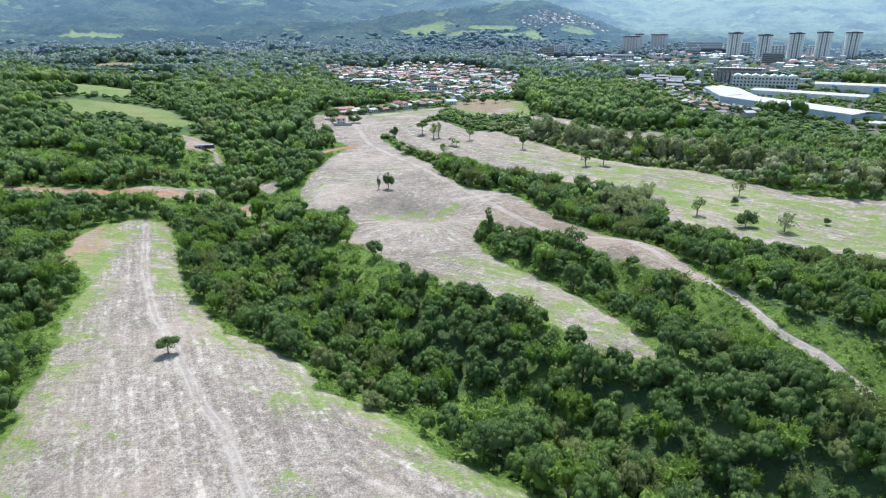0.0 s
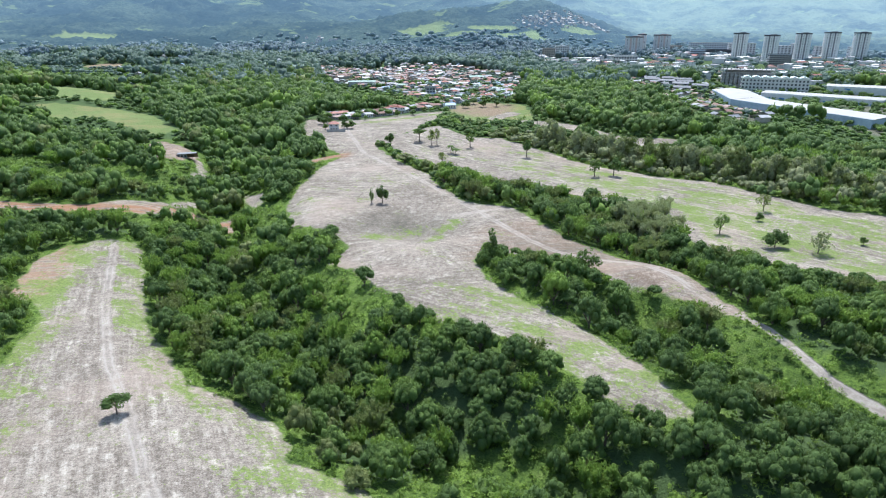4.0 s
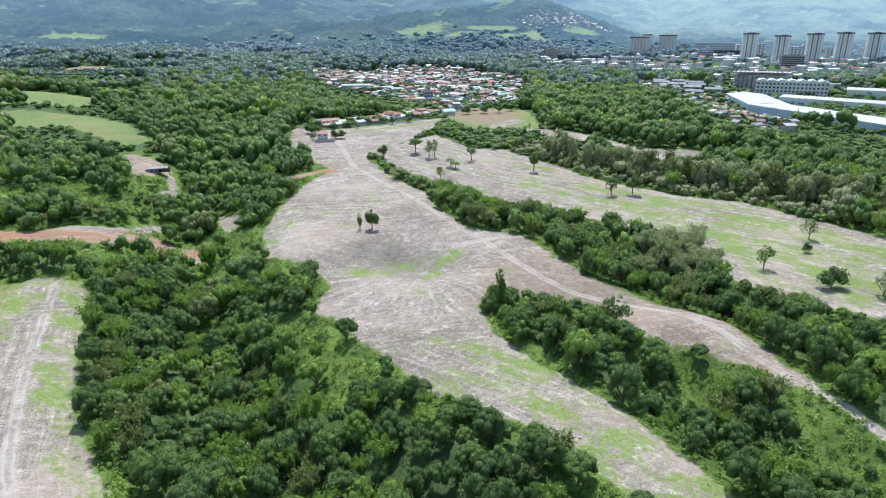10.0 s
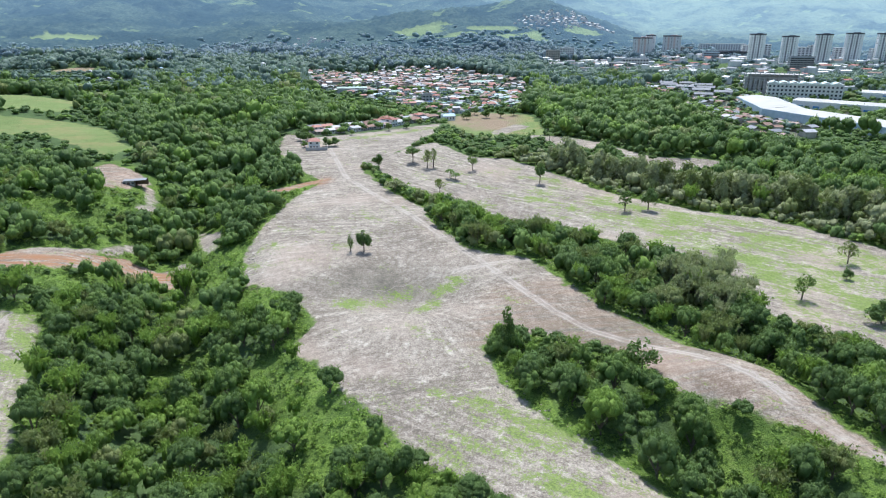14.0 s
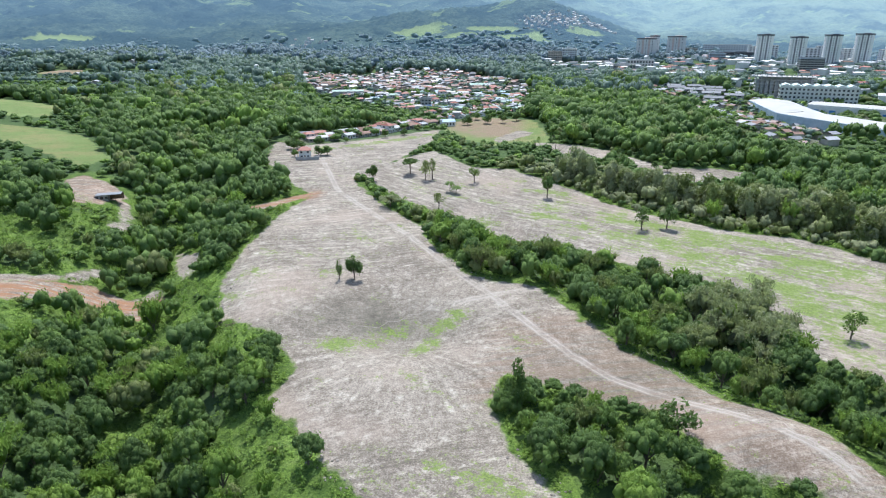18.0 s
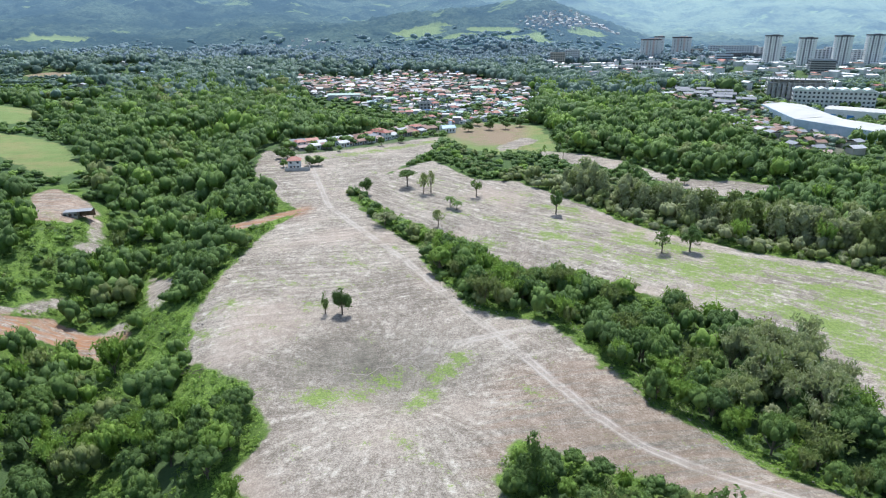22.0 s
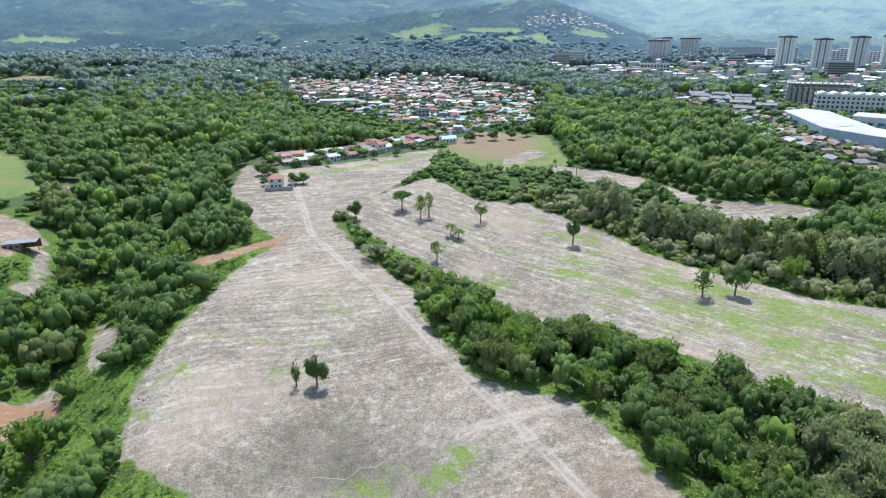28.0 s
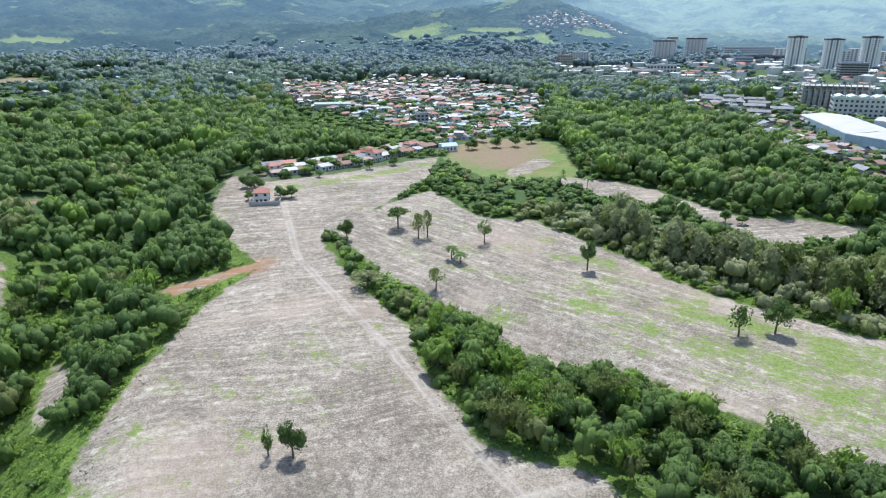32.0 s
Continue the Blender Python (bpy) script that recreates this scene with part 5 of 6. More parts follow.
def joined_houses(name, label, x, y, seed, wmin=6.0, wmax=10.0, roofs=None, hmax=5.0, wall=None):
    """Houses too far off to tell their parts: walls and pitched roofs in one mesh."""
    rng = np.random.RandomState(seed)
    roofs = roofs or [ROOF_RED, ROOF_RUST, ROOF_ZINC, ROOF_PINK, ROOF_ZINC, ROOF_GREY, ROOF_PINK]
    n = len(x)
    w, d, h = rng.uniform(wmin, wmax, n), rng.uniform(5, 8, n), rng.uniform(2.6, hmax, n)
    turn = np.where(rng.rand(n) < 0.5, 0.25, 1.8) + rng.normal(size=n) * 0.15
    z = height(x, y)
    rise = rng.uniform(0.7, 1.6, n)
    loc = np.array([(-1, -1, -0.3), (1, -1, -0.3), (1, 1, -0.3), (-1, 1, -0.3), (-1, -1, 1), (1, -1, 1), (1, 1, 1), (-1, 1, 1), (-1, 0, 2), (1, 0, 2)], float)
    v = np.zeros((n, 20, 3))
    for part_no, grow in ((0, 1.0), (1, 1.12)):
        u = loc.copy()[None].repeat(n, 0)
        top = u[:, :, 2] > 1.5
        zz = np.where(top, (h + rise)[:, None], u[:, :, 2] * h[:, None]) + part_no * 0.06
        px, py = u[:, :, 0] * w[:, None] / 2 * grow, u[:, :, 1] * d[:, None] / 2 * grow
        c, s = np.cos(turn)[:, None], np.sin(turn)[:, None]
        v[:, part_no * 10:part_no * 10 + 10] = np.stack([px * c - py * s + x[:, None], px * s + py * c + y[:, None], zz + z[:, None]], -1)
    wall_f = [(0, 1, 5, 4), (1, 2, 6, 5), (2, 3, 7, 6), (3, 0, 4, 7)]
    tri_f = [(4, 7, 8, 8), (6, 5, 9, 9)]
    roof_f = [(14, 15, 19, 18), (16, 17, 18, 19)]
    f = np.array(wall_f + roof_f)
    faces = (np.arange(n)[:, None, None] * 20 + f[None]).reshape(-1, 4)
    pick = rng.randint(0, len(roofs), n)
    slots = np.concatenate([np.full((n, 4), len(roofs)), np.repeat(pick[:, None], 2, 1)], 1).ravel()
    return tagged(new(name, mesh_from(name, v.reshape(-1, 3), faces, roofs + [wall or WALL_CREAM], slots)), label, "houses", kind="stuff")


rng = np.random.RandomState(77)
# two rows of houses along the clearing's far edge
for row, (shift, step) in enumerate(((0.0, 6.6), (9.5, 7.4), (18.0, 9.0))):
    for (x0, y0), (x1, y1) in zip(VILLAGE_ROW, VILLAGE_ROW[1:]):
        length = math.hypot(x1 - x0, y1 - y0)
        for j in range(int(length / step)):
            u = (j + 0.5) * step / length
            x, y = x0 + (x1 - x0) * u - 0.45 * shift + rng.uniform(-0.5, 0.5), y0 + (y1 - y0) * u + 0.8 * shift - 3 + rng.uniform(-0.8, 0.8)
            k = rng.choice([0, 1, 3, 1, 2, 3, 2, 9, 1, 4])
            turn = math.degrees(math.atan2(y1 - y0, x1 - x0)) + rng.uniform(-4, 4)
            s = rng.uniform(0.85, 1.1)
            put_house(int(k), at(x, y, turn), (step / 8.2 * rng.uniform(0.95, 1.1), s * 1.1, s * rng.uniform(0.75, 1.0)), "row houses at the clearing's edge")
def village_green(x, y):
    """Positive where trees stand in the village."""
    return waves(x, y, 42, 91) + 0.8 * waves(x, y, 21, 92) - 0.62


# the village on its slope
x, y, rng = scatter(78, -180, 110, 640, 1060, 8.8)
ok = (inside_dist(x, y, VILLAGE) > -3) & (village_green(x, y) < 0)
x, y = x[ok] + rng.uniform(-1, 1, ok.sum()), y[ok]
order = np.argsort(y)
x, y = x[order], y[order]
for px, py in zip(x[:230], y[:230]):
    k = int(rng.choice(10, p=HOUSE_ODDS))
    s = rng.uniform(0.66, 0.96)
    put_house(k, at(px, py, rng.choice([12, 102, 192]) + rng.normal() * 9), (s * rng.uniform(0.9, 1.15), s, s))
joined_houses("far_houses", "crowded low houses with rusty and zinc roofs", x[230:], y[230:], 79, 5.0, 8.5)
x, y, rng = scatter(94, -190, 320, 500, 1060, 7.0)
inside = np.maximum(inside_dist(x, y, VILLAGE), inside_dist(x, y, VILLAGE_EAST))
ok = (inside > -2) & ((village_green(x, y) > 0.05) | (rng.rand(len(x)) < np.where(x > 190, 0.26, 0.18)))
x, y = x[ok], y[ok]
r = rng.uniform(2.2, 4.2, len(x))
# about half of these wear the haze-tinted leaf colour
joined_crowns("village_trees", "dark green garden trees between the houses", CLOUDS_BB, rng.randint(0, 5, len(x)), np.stack([x, y, height(x, y) + 0.3], 1), r, r * rng.uniform(0.9, 1.3, len(x)),
              rng.choice([DEEP, MID, HAZED, HAZED], len(x)))
# long grey terraces beyond the warehouse
for k in range(14):
    x, y = 262 - 2 * k + 21 * (k % 2) + 5 * (k % 3), 742 + 11 * k
    if k < 1:
        terrace = house("row of grey terrace houses with grey roofs", 17, 8.0, 5.0, 1.6, ROOF_GREY, WALL_GREY, at(x, y, -24), 0.0, "grey terraces", 2)
    else:
        copy_thing(terrace, at(x, y, -24 + 3 * (k % 3)))
# more roofs among the trees
x, y, rng = scatter(80, -220, 330, 500, 1010, 10.0)
ok = (inside_dist(x, y, VILLAGE_EAST) > -2) & (rng.rand(len(x)) < 0.6) & ~((np.abs(x - 262 - (y - 505) * 0.07) < 8) & (y > 640))
joined_houses("shanty_houses", "crowded shacks with rusty and pale metal roofs", x[ok], y[ok], 81, 5.0, 9.0, [ROOF_RUST, ROOF_GREY, ROOF_ZINC, ROOF_GREY, ROOF_RUST, ROOF_PINK], 3.6)
x, y, rng = scatter(82, -420, 330, 700, 1360, 17.0)
near_vil = (np.maximum(built(x, y), -60) + 60) / 60
ok = (rng.rand(len(x)) < 0.10 + 0.45 * near_vil) & (built(x, y) < 3) & (meadow(x, y) < 0) & (y > 800)
joined_houses("scattered_houses", "scattered pale-roofed houses among trees", x[ok], y[ok], 83, 7.0, 12.0, [ROOF_ZINC, ROOF_PINK, ROOF_ZINC, ROOF_GREY, ROOF_BLUE])
x, y, rng = scatter(84, -400, 440, 1400, 1820, 10.0)
d = hill_town(x, y)
ok = (d > rng.uniform(0.0, 0.7, len(x))) & ((x > 0) | (rng.rand(len(x)) < 0.16))
joined_houses("hill_houses", "white subdivision houses climbing the hill", x[ok], y[ok], 85, 5.5, 8.0, [ROOF_ZINC, ROOF_ZINC, WALL_WHITE, ROOF_GREY], 5.0, WALL_WHITE)
x, y, rng = scatter(86, 150, 900, 780, 1300, 20.0)
ok = (inside_dist(x, y, TOWN) > 0) & (rng.rand(len(x)) < 0.62)
joined_houses("town_houses", "low town buildings with grey and red roofs", x[ok], y[ok], 87, 9.0, 20.0, [ROOF_ZINC, ROOF_GREY, ROOF_RUST, ROOF_ZINC, ROOF_RED, WALL_WHITE, WALL_WHITE], 8.5, WALL_WHITE)


# ---- named buildings ----
def block(name, label, x, y, w, d, h, turn, wall, floors, cols, roof_mat=None, side_cols=3, win=(0.55, 0.5), group="", parapet=True, glass=None, side_wall=None):
    """A flat-roofed block with every window of the faces that the place shows."""
    t = thing(name, label, "building", at(x, y, turn), group)
    bm = bmesh.new()
    box(bm, 0, 0, h / 2 - 1, w, d, h + 2)
    part("wall", bm, wall, t)
    part("roof", one_box(0, 0, h + 0.15, w + 0.6, d + 0.6, 0.3), roof_mat or CONCRETE, t)
    if parapet:
        bm = bmesh.new()
        for s in (-1, 1):
            box(bm, 0, s * (d / 2 + 0.1), h + 0.7, w + 0.6, 0.25, 0.8)
            box(bm, s * (w / 2 + 0.1), 0, h + 0.7, 0.25, d + 0.1, 0.8)
        part("parapet", bm, wall, t)
    fh = h / floors
    ww, wh = w / cols * win[0], fh * win[1]
    pane = bpy.data.meshes.new("window")
    b = one_box(0, 0, 0, ww, 0.3, wh)
    b.to_mesh(pane)
    b.free()
    pane.materials.append(glass or GLASS_DARK)
    side = bpy.data.meshes.new("window")
    b = one_box(0, 0, 0, 0.3, d / max(1, side_cols) * win[0], wh)
    b.to_mesh(side)
    b.free()
    side.materials.append(glass or GLASS_DARK)
    for fl in range(floors):
        z = (fl + 0.52) * fh
        for c in range(cols):
            part("window", pane, None, t).location = ((c + 0.5) / cols * w - w / 2, -d / 2, z)
        for c in range(side_cols):
            part("window", side, None, t).location = (-w / 2, (c + 0.5) / side_cols * d - d / 2, z)
    return t


def tower(label, x, y, w, d, h, turn, wall, accent, floors, group):
    """A residential tower: pale flanks, two dark bays of balconies, a dark crown."""
    t = thing("residential_tower", label, "tower", at(x, y, turn), group)
    part("wall", one_box(0, 0, h / 2 - 1, w, d, h + 2), wall, t)
    part("crown", one_box(0, 0, h + 0.9, w + 0.8, d + 0.8, 1.8), TRIM_DARK, t, "dark flat crown of the tower")
    part("machine_room", one_box(w * 0.1, 0, h + 2.2, w * 0.4, d * 0.5, 1.2), accent, t)
    fh = h / floors
    slab = bpy.data.meshes.new("balcony")
    b = one_box(0, 0, 0, w * 0.13, 0.9, 0.4)
    b.to_mesh(slab)
    b.free()
    slab.materials.append(wall)
    pane = bpy.data.meshes.new("window")
    b = one_box(0, 0, 0, w * 0.04, 0.3, fh * 0.40)
    b.to_mesh(pane)
    b.free()
    pane.materials.append(GLASS_DARK)
    side = bpy.data.meshes.new("window")
    b = one_box(0, 0, 0, 0.3, d * 0.14, fh * 0.5)
    b.to_mesh(side)
    b.free()
    side.materials.append(GLASS_DARK)
    for s in (-0.19, 0.13):
        part("bay", one_box(s * w, -d / 2 - 0.05, h / 2, w * 0.095, 0.3, h), accent, t, "dark vertical bay of balconies")
    for fl in range(floors):
        z = (fl + 0.5) * fh
        for s in (-0.19, 0.13):
            part("balcony", slab, None, t).location = (s * w, -d / 2 - 0.45, z - fh * 0.4)
        for s in (-0.03, 0.30, -0.37):
            part("window", pane, None, t).location = (s * w, -d / 2, z)
        for s in (-0.25, 0.2):
            part("window", side, None, t).location = (-w / 2, s * d, z)
    return t


TOWER_WORDS = "tall white residential tower with dark balcony bays"
BAY_GREY = plain("bay_grey_blue", (0.10, 0.115, 0.14), (0.17, 0.185, 0.21), 0.3, 0.6, 0.3)
WALL_TOWER = plain("wall_tower", (0.74, 0.74, 0.73), (0.86, 0.86, 0.85), 0.1, 0.7, 0.2)
for x in (491, 542, 594, 641, 690):
    tower(TOWER_WORDS, x, 1130, 22, 14, 45, -20, WALL_TOWER, BAY_GREY, 18, "towers of the estate")
WALL_ROSE = plain("wall_rose", (0.50, 0.36, 0.32), (0.66, 0.52, 0.46), 0.4, 0.8, 0.2)
tower("tall pinkish-white residential tower", 362, 1290, 32, 18, 36, -14, WALL_WHITE, WALL_ROSE, 15, "pinkish towers")
tower("slim tall pinkish-white residential tower", 385, 1318, 16, 16, 37, -14, WALL_WHITE, WALL_ROSE, 15, "pinkish towers")
tower("tall white tower with rosy balcony bays", 418, 1300, 31, 18, 36, -18, WALL_WHITE, WALL_ROSE, 15, "pinkish towers")
for x, y, w, h in ((540, 1260, 24, 27), (568, 1265, 22, 28), (620, 1240, 24, 26), (648, 1245, 22, 27), (672, 1210, 22, 25), (722, 1190, 24, 24)):
    block("apartment_block", "pale distant apartment block", x, y, w, 15, h, -15, WALL_WHITE, 9, 4, side_cols=2, group="pale apartment blocks", parapet=False)
block("apartment_block", "cream mid-rise block with many windows", 188, 1200, 22, 14, 18, -6, WALL_CREAM, 5, 6)
block("apartment_block", "white mid-rise block with grey bands", 216, 1225, 23, 15, 22, -8, WALL_WHITE, 7, 6)
block("office_block", "white school building with rows of windows", 282, 1052, 36, 16, 17, -10, WALL_WHITE, 4, 9, win=(0.6, 0.55))
block("office_block", "low pale grey building beside the school", 248, 1010, 28, 20, 9, -10, WALL_GREY, 2, 8, SHEET_WHITE)
block("office_block", "small grey block with a pink top", 300, 1100, 16, 12, 16, -10, WALL_ROSE, 4, 4)
block("office_block", "grey-blue office block with ribbon windows", 430, 1150, 23, 16, 13, -14, WALL_BLUE, 4, 6, win=(0.9, 0.5))
block("office_block", "long dark blue-grey slab building", 505, 1260, 82, 22, 15, -10, TRIM_DARK, 4, 16, win=(0.8, 0.5), glass=GLASS_DARK)
block("apartment_block", "cream block by the road", 452, 1320, 22, 14, 15, -12, WALL_CREAM, 4, 5)
block("apartment_block", "long row of white flats", 560, 1420, 86, 14, 14, -8, WALL_WHITE, 4, 18, side_cols=2)
block("office_block", "grey mid-rise block with pale bands", 500, 1012, 29, 20, 17, -18, WALL_GREY, 6, 7, ROOF_BLUE, win=(0.9, 0.45))
block("apartment_block", "white four-storey flats with pale green roof", 374, 766, 68, 20, 15, -22, WALL_WHITE, 4, 18, ROOF_GREEN, win=(0.5, 0.5))
for k in range(7):
    x, y = 374 + (k - 3) * 9.6 * math.cos(radians(-22)), 766 + (k - 3) * 9.6 * math.sin(radians(-22))
    t = thing("roof_gable", "pale green gabled roof lantern of the flats", "roof", pose(x, y, float(height(374, 766)) + 15.3, 0, 0, 68), "roof lanterns of the flats")
    bm = bmesh.new()
    gable_walls(bm, 16, 7, 1.4, 1.2, 0)
    part("wall", bm, WALL_WHITE, t)
    bm = bmesh.new()
    gable_roof(bm, 16, 7, 1.4, 1.3)
    part("roof", bm, plain("roof_pale_green", (0.52, 0.66, 0.62), (0.68, 0.78, 0.75), 0.5, 0.5) if k == 0 else bpy.data.materials["roof_pale_green"], t)


def unfinished(x, y, w, d, floors, fh, turn):
    t = thing("unfinished_building", "bare grey concrete frame of an unfinished building", "building", at(x, y, turn))
    for k in range(floors + 1):
        part("floor_slab", one_box(0, 0, k * fh, w, d, 0.5), CONCRETE, t)
    cols = 12
    for i in range(cols + 1):
        for s in (-1, 1):
            part("column", one_box((i / cols - 0.5) * (w - 1), s * (d / 2 - 0.5), floors * fh / 2 + 0.9, 0.8, 0.8, floors * fh + 1.8), CONCRETE, t)
    for k in range(floors - 1):
        for i in range(cols):
            part("infill_wall", one_box(((i + 0.32) / cols - 0.5) * (w - 1), -d / 2 + 0.7, (k + 0.5) * fh, w / cols * 0.5, 0.25, fh - 0.5), WALL_GREY, t)
    part("core", one_box(0, 2, floors * fh / 2, w * 0.86, d * 0.4, floors * fh - 0.5), CONCRETE, t)


unfinished(362, 808, 57, 18, 6, 3.5, -20)


def shed_hall(name, label, a, b, depth, wall_h, rise, wall, roof, doors=0, stairs=0, end_dark=False):
    """A long hall whose front wall runs from a to b; depth is to the left of that way."""
    ax, ay = a
    bx2, by2 = b
    length, turn = math.hypot(bx2 - ax, by2 - ay), math.degrees(math.atan2(by2 - ay, bx2 - ax))
    z = min(float(height(*a)), float(height(*b)))
    t = thing(name, label, "warehouse", pose(ax, ay, z, 0, 0, turn))
    bm = bmesh.new()
    box(bm, length / 2, depth / 2, wall_h / 2 - 1, length, depth, wall_h + 2)
    part("wall", bm, wall, t)
    bm = bmesh.new()
    gable_roof(bm, length, depth, wall_h + 0.2, rise, 0.8, 0.3)
    bmesh.ops.translate(bm, vec=(length / 2, depth / 2, 0), verts=bm.verts)
    part("roof", bm, roof, t)
    part("gutter", one_box(length / 2, -0.9, wall_h - 0.1, length + 1, 0.4, 0.5), SHEET_WHITE, t)
    n = int(length / 7)
    rib = bpy.data.meshes.new("wall_rib")
    q = one_box(0, 0, 0, 0.35, 0.3, wall_h)
    q.to_mesh(rib)
    q.free()
    rib.materials.append(wall)
    for k in range(n + 1):
        part("wall_rib", rib, None, t).location = (k * length / n, -0.1, wall_h / 2)
    for k in range(doors):
        part("door", one_box((k + 0.5) / doors * length, -0.1, 2.6, 5.0, 0.4, 5.2), DOOR_BLUE, t, "blue rolling door")
    for k in range(stairs):
        x0 = (k + 0.6) / stairs * length
        bm = bmesh.new()
        limb(bm, (x0, -1.2, 0.2), (x0 - 6, -1.2, wall_h - 1.5), 0.5, 0.5, 4)
        limb(bm, (x0 - 6, -1.2, wall_h - 1.5), (x0 - 6, -0.1, wall_h - 1.5), 0.5, 0.5, 4)
        part("fire_stair", bm, WALL_GREY, t, "dark steel stair against the wall")
    if end_dark:
        part("end_panel", one_box(-0.05, depth / 2, wall_h / 2 + 0.6, 0.3, depth * 0.9, wall_h * 0.8), TRIM_DARK, t, "dark open gable end")
    return t


shed_hall("warehouse", "long pale blue warehouse with a white roof", (318, 503), (272, 640), -34, 8.5, 1.6, WALL_BLUE, SHEET_WHITE, 0, 9)
shed_hall("warehouse", "pale blue warehouse wing with a white roof", (272, 640.4), (292, 735), -36, 8.5, 1.8, WALL_BLUE, SHEET_WHITE, 0, 3)
shed_hall("warehouse", "white warehouse with blue rolling doors", (402, 620), (326, 694), -30, 9, 1.2, WALL_WHITE, SHEET_WHITE, 8)
shed_hall("warehouse", "low white-roofed warehouse behind trees", (520, 680), (420, 742), -34, 7, 1.2, WALL_WHITE, SHEET_WHITE, 3)
shed_hall("warehouse", "small white-roofed shed beside the long warehouse", (350, 452), (322, 488), -14, 5, 1.0, WALL_WHITE, SHEET_WHITE, 2)
shed_hall("school_hall", "three-storey pale school with a green roof", (-164, 880), (-202, 872), -14, 9, 2.0, WALL_CREAM, ROOF_GREEN)
shed_hall("covered_court", "open hall under a green metal roof", (60, 850), (36, 846), -16, 5, 1.6, WALL_GREY, ROOF_GREEN)
shed_hall("covered_court", "long hall under a pale green roof", (-76, 782), (-106, 778), -9, 5, 1.2, WALL_GREY, ROOF_GREEN)
block("apartment_block", "narrow grey concrete house in the village", -12, 722, 9.5, 8, 8, 10, WALL_GREY, 3, 3)


def chapel(x, y, turn):
    t = thing("chapel", "small white chapel with blue-grey roof and tower", "chapel", at(x, y, turn))
    bm = bmesh.new()
    gable_walls(bm, 14, 9, 5, 2.2, 0)
    part("wall", bm, WALL_WHITE, t)
    bm = bmesh.new()
    gable_roof(bm, 14, 9, 5, 2.2)
    part("roof", bm, ROOF_BLUE, t)
    tw = part("bell_tower", one_box(4.5, 5, 4.5, 2.6, 2.6, 10.5), WALL_WHITE, t)
    part("tower_cap", one_box(4.5, 5, 9.9, 3.0, 3.0, 0.5), ROOF_BLUE, tw)
    part("side_turret", one_box(-8, -2, 3.4, 2.0, 2.0, 7.6), WALL_WHITE, t)
    for k in range(4):
        part("window", one_box(-5 + k * 3.2, -4.5, 2.6, 1.2, 0.3, 2.2), GLASS_DARK, t)
    part("door", one_box(7.0, 0, 1.4, 0.3, 2.0, 2.8), DOOR_BROWN, t)
    return t


chapel(7, 608, 20).scale = (0.72, 0.72, 0.72)
small = house("small two-storey white house with a red roof", 6.6, 6.0, 5.0, 1.7, ROOF_RED, WALL_WHITE, at(-78, 494, 8), 2.4, "", 2)
wall_t = thing("garden_wall", "low grey block wall round the small house", "wall", at(-78, 494, 8))
for cx, cy, sx, sy in ((1.5, -5.5, 13, 0.25), (-5, -1, 0.25, 8.8), (8, -1, 0.25, 8.8)):
    part("wall_panel", one_box(cx, cy, 0.7, sx, sy, 1.8), WALL_GREY, wall_t)


def farm_shed(x, y, turn):
    t = thing("farm_shed", "low open shed under a flat zinc roof", "shed", at(x, y, turn))
    part("roof", one_box(0, 0, 3.1, 11, 5.0, 0.18), ROOF_GREY, t)
    part("back_wall", one_box(0, 2.4, 1.5, 12, 0.2, 3.2), DOOR_BROWN, t)
    part("side_wall", one_box(-3, 0, 1.5, 5.6, 4.4, 3.0), WALL_GREY, t)
    for k in range(5):
        part("post", one_box(-6 + k * 3, -2.4, 1.4, 0.22, 0.22, 3.2), DOOR_BROWN, t)
    for k in range(3):
        part("window", one_box(-5 + k * 2, -2.25, 1.8, 1.2, 0.2, 1.1), GLASS_DARK, t)


farm_shed(-157, 419, 18)


def water_tank(x, y):
    t = thing("water_tower", "white water tank on a steel frame", "water tower", at(x, y))
    for a in range(4):
        bm = bmesh.new()
        limb(bm, (2.6 * math.cos(a * 1.57 + 0.78), 2.6 * math.sin(a * 1.57 + 0.78), -0.5), (1.8 * math.cos(a * 1.57 + 0.78), 1.8 * math.sin(a * 1.57 + 0.78), 12), 0.25, 0.2, 5)
        part("leg", bm, WALL_GREY, t)
    bm = bmesh.new()
    bmesh.ops.create_cone(bm, cap_ends=True, segments=16, radius1=2.8, radius2=2.8, depth=4.6, matrix=Matrix.Translation((0, 0, 14.2)))
    bmesh.ops.create_cone(bm, cap_ends=True, segments=16, radius1=2.9, radius2=0.3, depth=1.2, matrix=Matrix.Translation((0, 0, 17.0)))
    part("tank", bm, WALL_WHITE, t)


water_tank(-208, 880)
foot = thing("footbridge", "narrow white footbridge across a tree-filled gully", "bridge", at(155, 596, -20, 5.5))
part("deck", one_box(0, 0, 0, 20, 1.8, 0.4), WALL_WHITE, foot)
for s in (-1, 1):
    rail = part("railing", one_box(0, s * 0.85, 1.05, 20, 0.08, 0.12), WALL_GREY, foot)
    for k in range(9):
        part("post", one_box(-9.6 + k * 2.4, s * 0.85, 0.6, 0.1, 0.1, 1.0), WALL_GREY, rail)
for k in (-1, 1):
    part("pier", one_box(k * 8, 0, -4, 0.8, 1.4, 8), CONCRETE, foot)


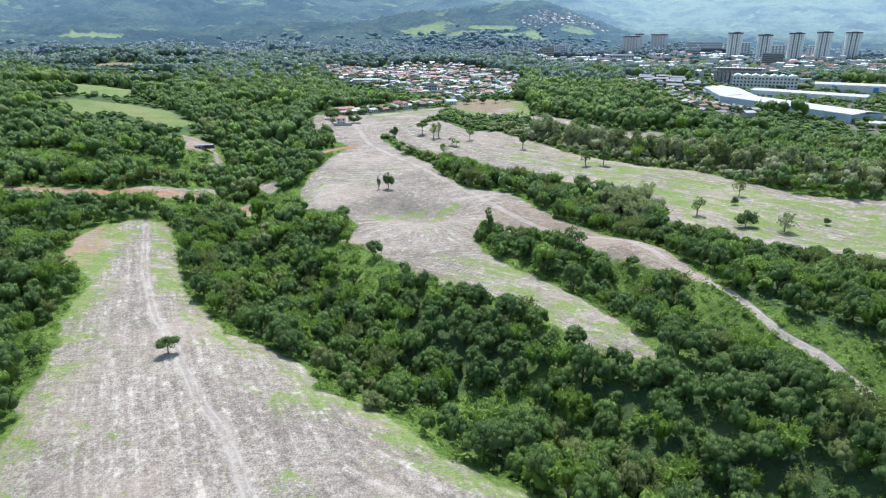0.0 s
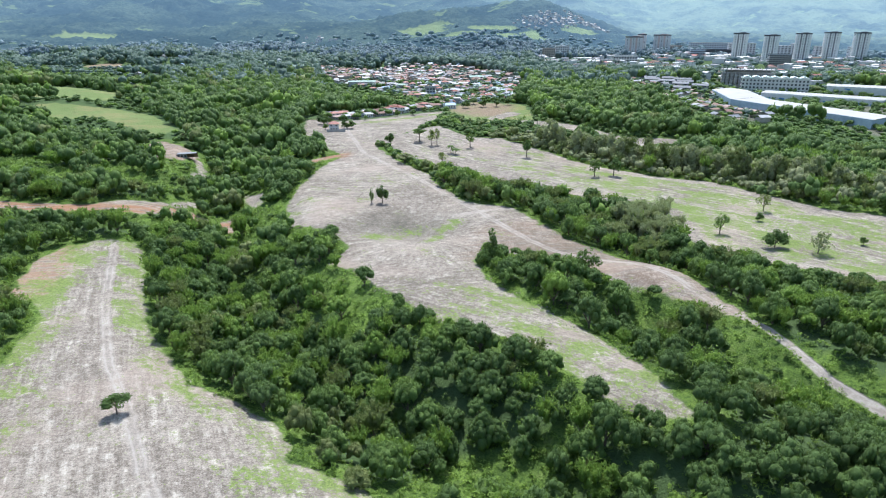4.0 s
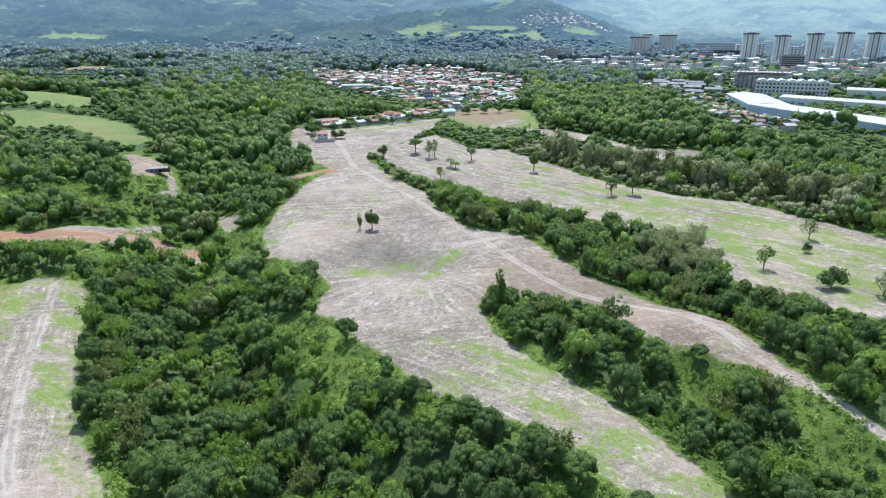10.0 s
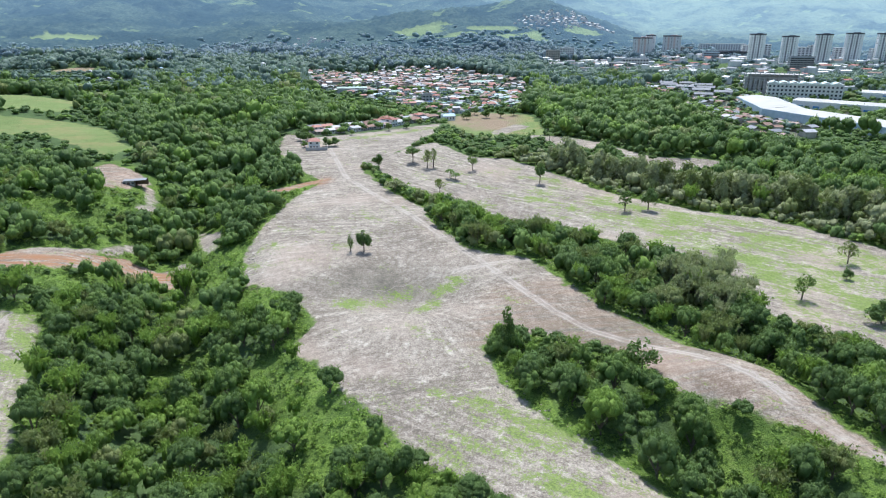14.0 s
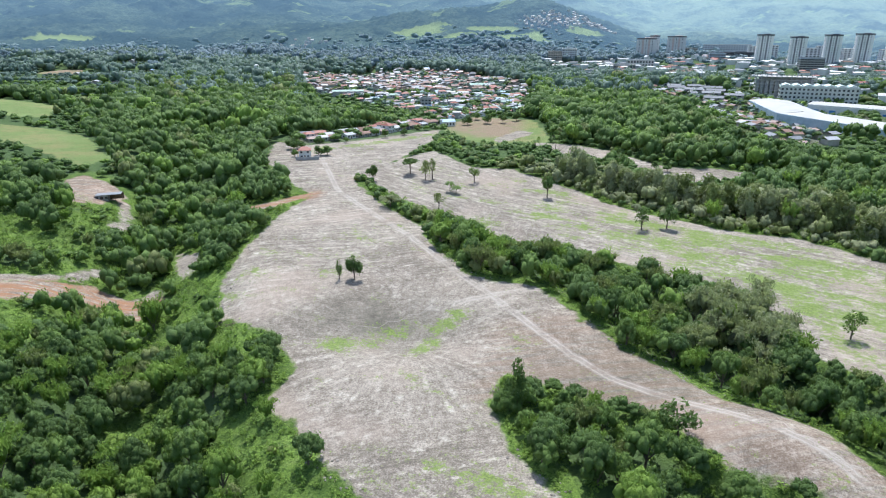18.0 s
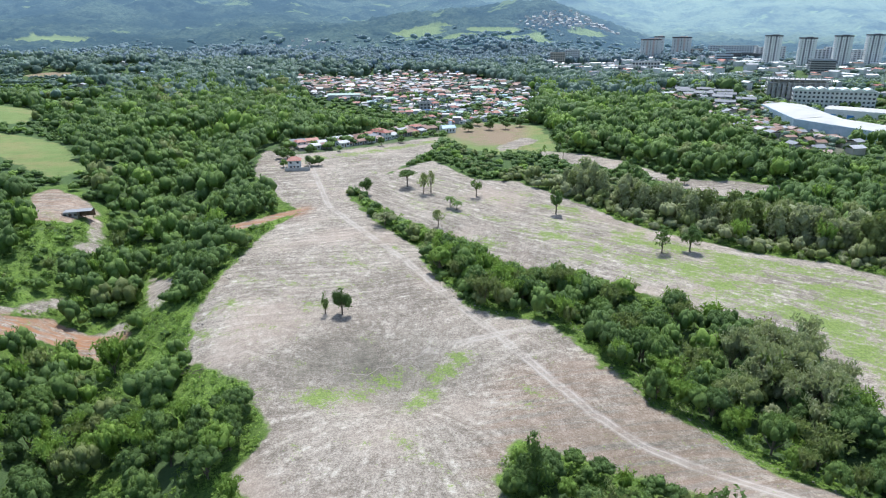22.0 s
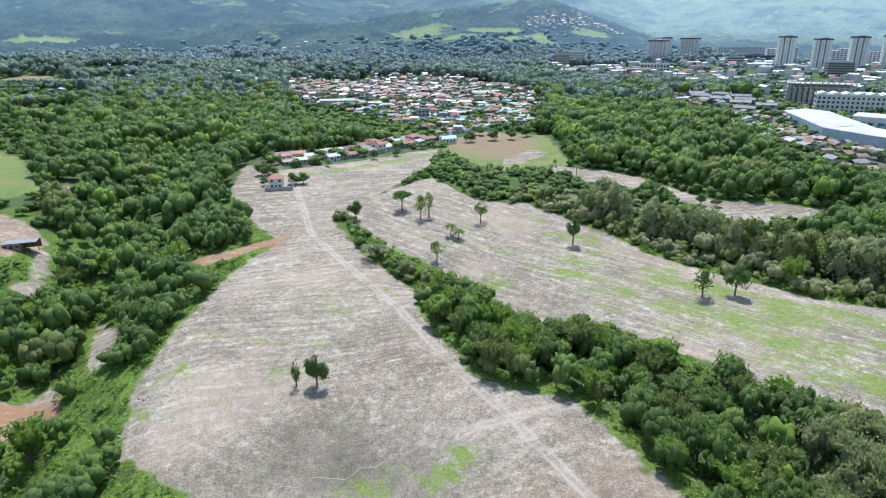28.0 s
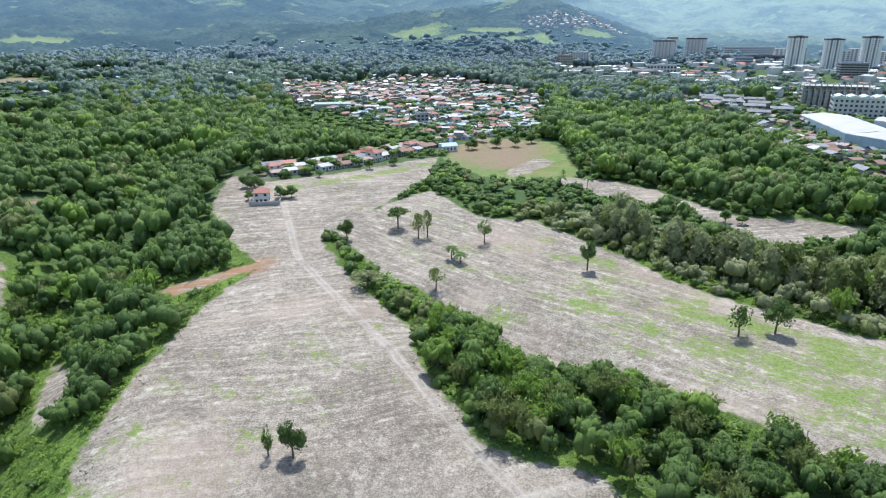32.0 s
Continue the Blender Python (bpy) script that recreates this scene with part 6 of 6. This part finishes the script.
# ---- rubble and brush pushed to the edges of the clearings ----
def rubble(name, label, lines, count, seed, width=1.6):
    rng = np.random.RandomState(seed)
    tris = []
    for _ in range(count):
        pts = lines[rng.randint(len(lines))]
        i = rng.randint(len(pts) - 1)
        u = rng.rand()
        x = pts[i][0] * (1 - u) + pts[i + 1][0] * u + rng.normal() * width
        y = pts[i][1] * (1 - u) + pts[i + 1][1] * u + rng.normal() * width
        s = 0.08 + 0.28 * rng.rand() ** 2.5
        shape = BALL_V * rng.uniform(0.6, 1.2, (12, 1)) * (s * rng.uniform(0.8, 1.5), s * rng.uniform(0.8, 1.5), s * 0.7)
        tris.append(shape[BALL_F] + (x, y, float(height(x, y)) + s * 0.25))
    v = np.concatenate(tris).reshape(-1, 3)
    stone = plain("pale_rubble", (0.18, 0.16, 0.135), (0.36, 0.33, 0.29), 0.8, 0.95, 0.1, bump=0.4)
    return tagged(new(name, mesh_from(name, v, np.arange(len(v)).reshape(-1, 3), [stone])), label, "rubble", kind="stuff")


rubble("rubble", "pale stones and clods along the clearings' edges",
       [[(14, 236), (24, 222), (34, 210), (42, 197), (52, 178)], [(86, 244), (70, 256), (61, 272), (52, 280), (45, 298)], [(34, 318), (12, 328), (-2, 356), (-8, 384), (-26, 412)],
        [(24, 366), (15, 388), (1, 404)], [(-70, 398), (-74, 355), (-69, 306)], [(6, 196), (-8, 210), (-22, 231), (-32, 247)]], 900, 91)


def brush_pile(x, y, turn, seed):
    rng = np.random.RandomState(seed)
    t = thing("brush_pile", "heap of dry grey branches at the thicket's edge", "brush", at(x, y, turn), "brush piles")
    for k in range(26):
        bm = bmesh.new()
        a = Vector((rng.normal() * 3.0, rng.normal() * 1.0, rng.uniform(0, 0.5)))
        b = a + Vector((rng.normal() * 1.6, rng.normal() * 0.9, rng.uniform(0.1, 1.0)))
        limb(bm, a, b, 0.09, 0.03, 4)
        part("branch", bm, BARK, t)


for k, (x, y, turn) in enumerate(((14, 392, -40), (22, 371, -60), (5, 402, -30), (19, 383, -55), (-63, 300, 30))):
    brush_pile(x, y, turn, 920 + k)
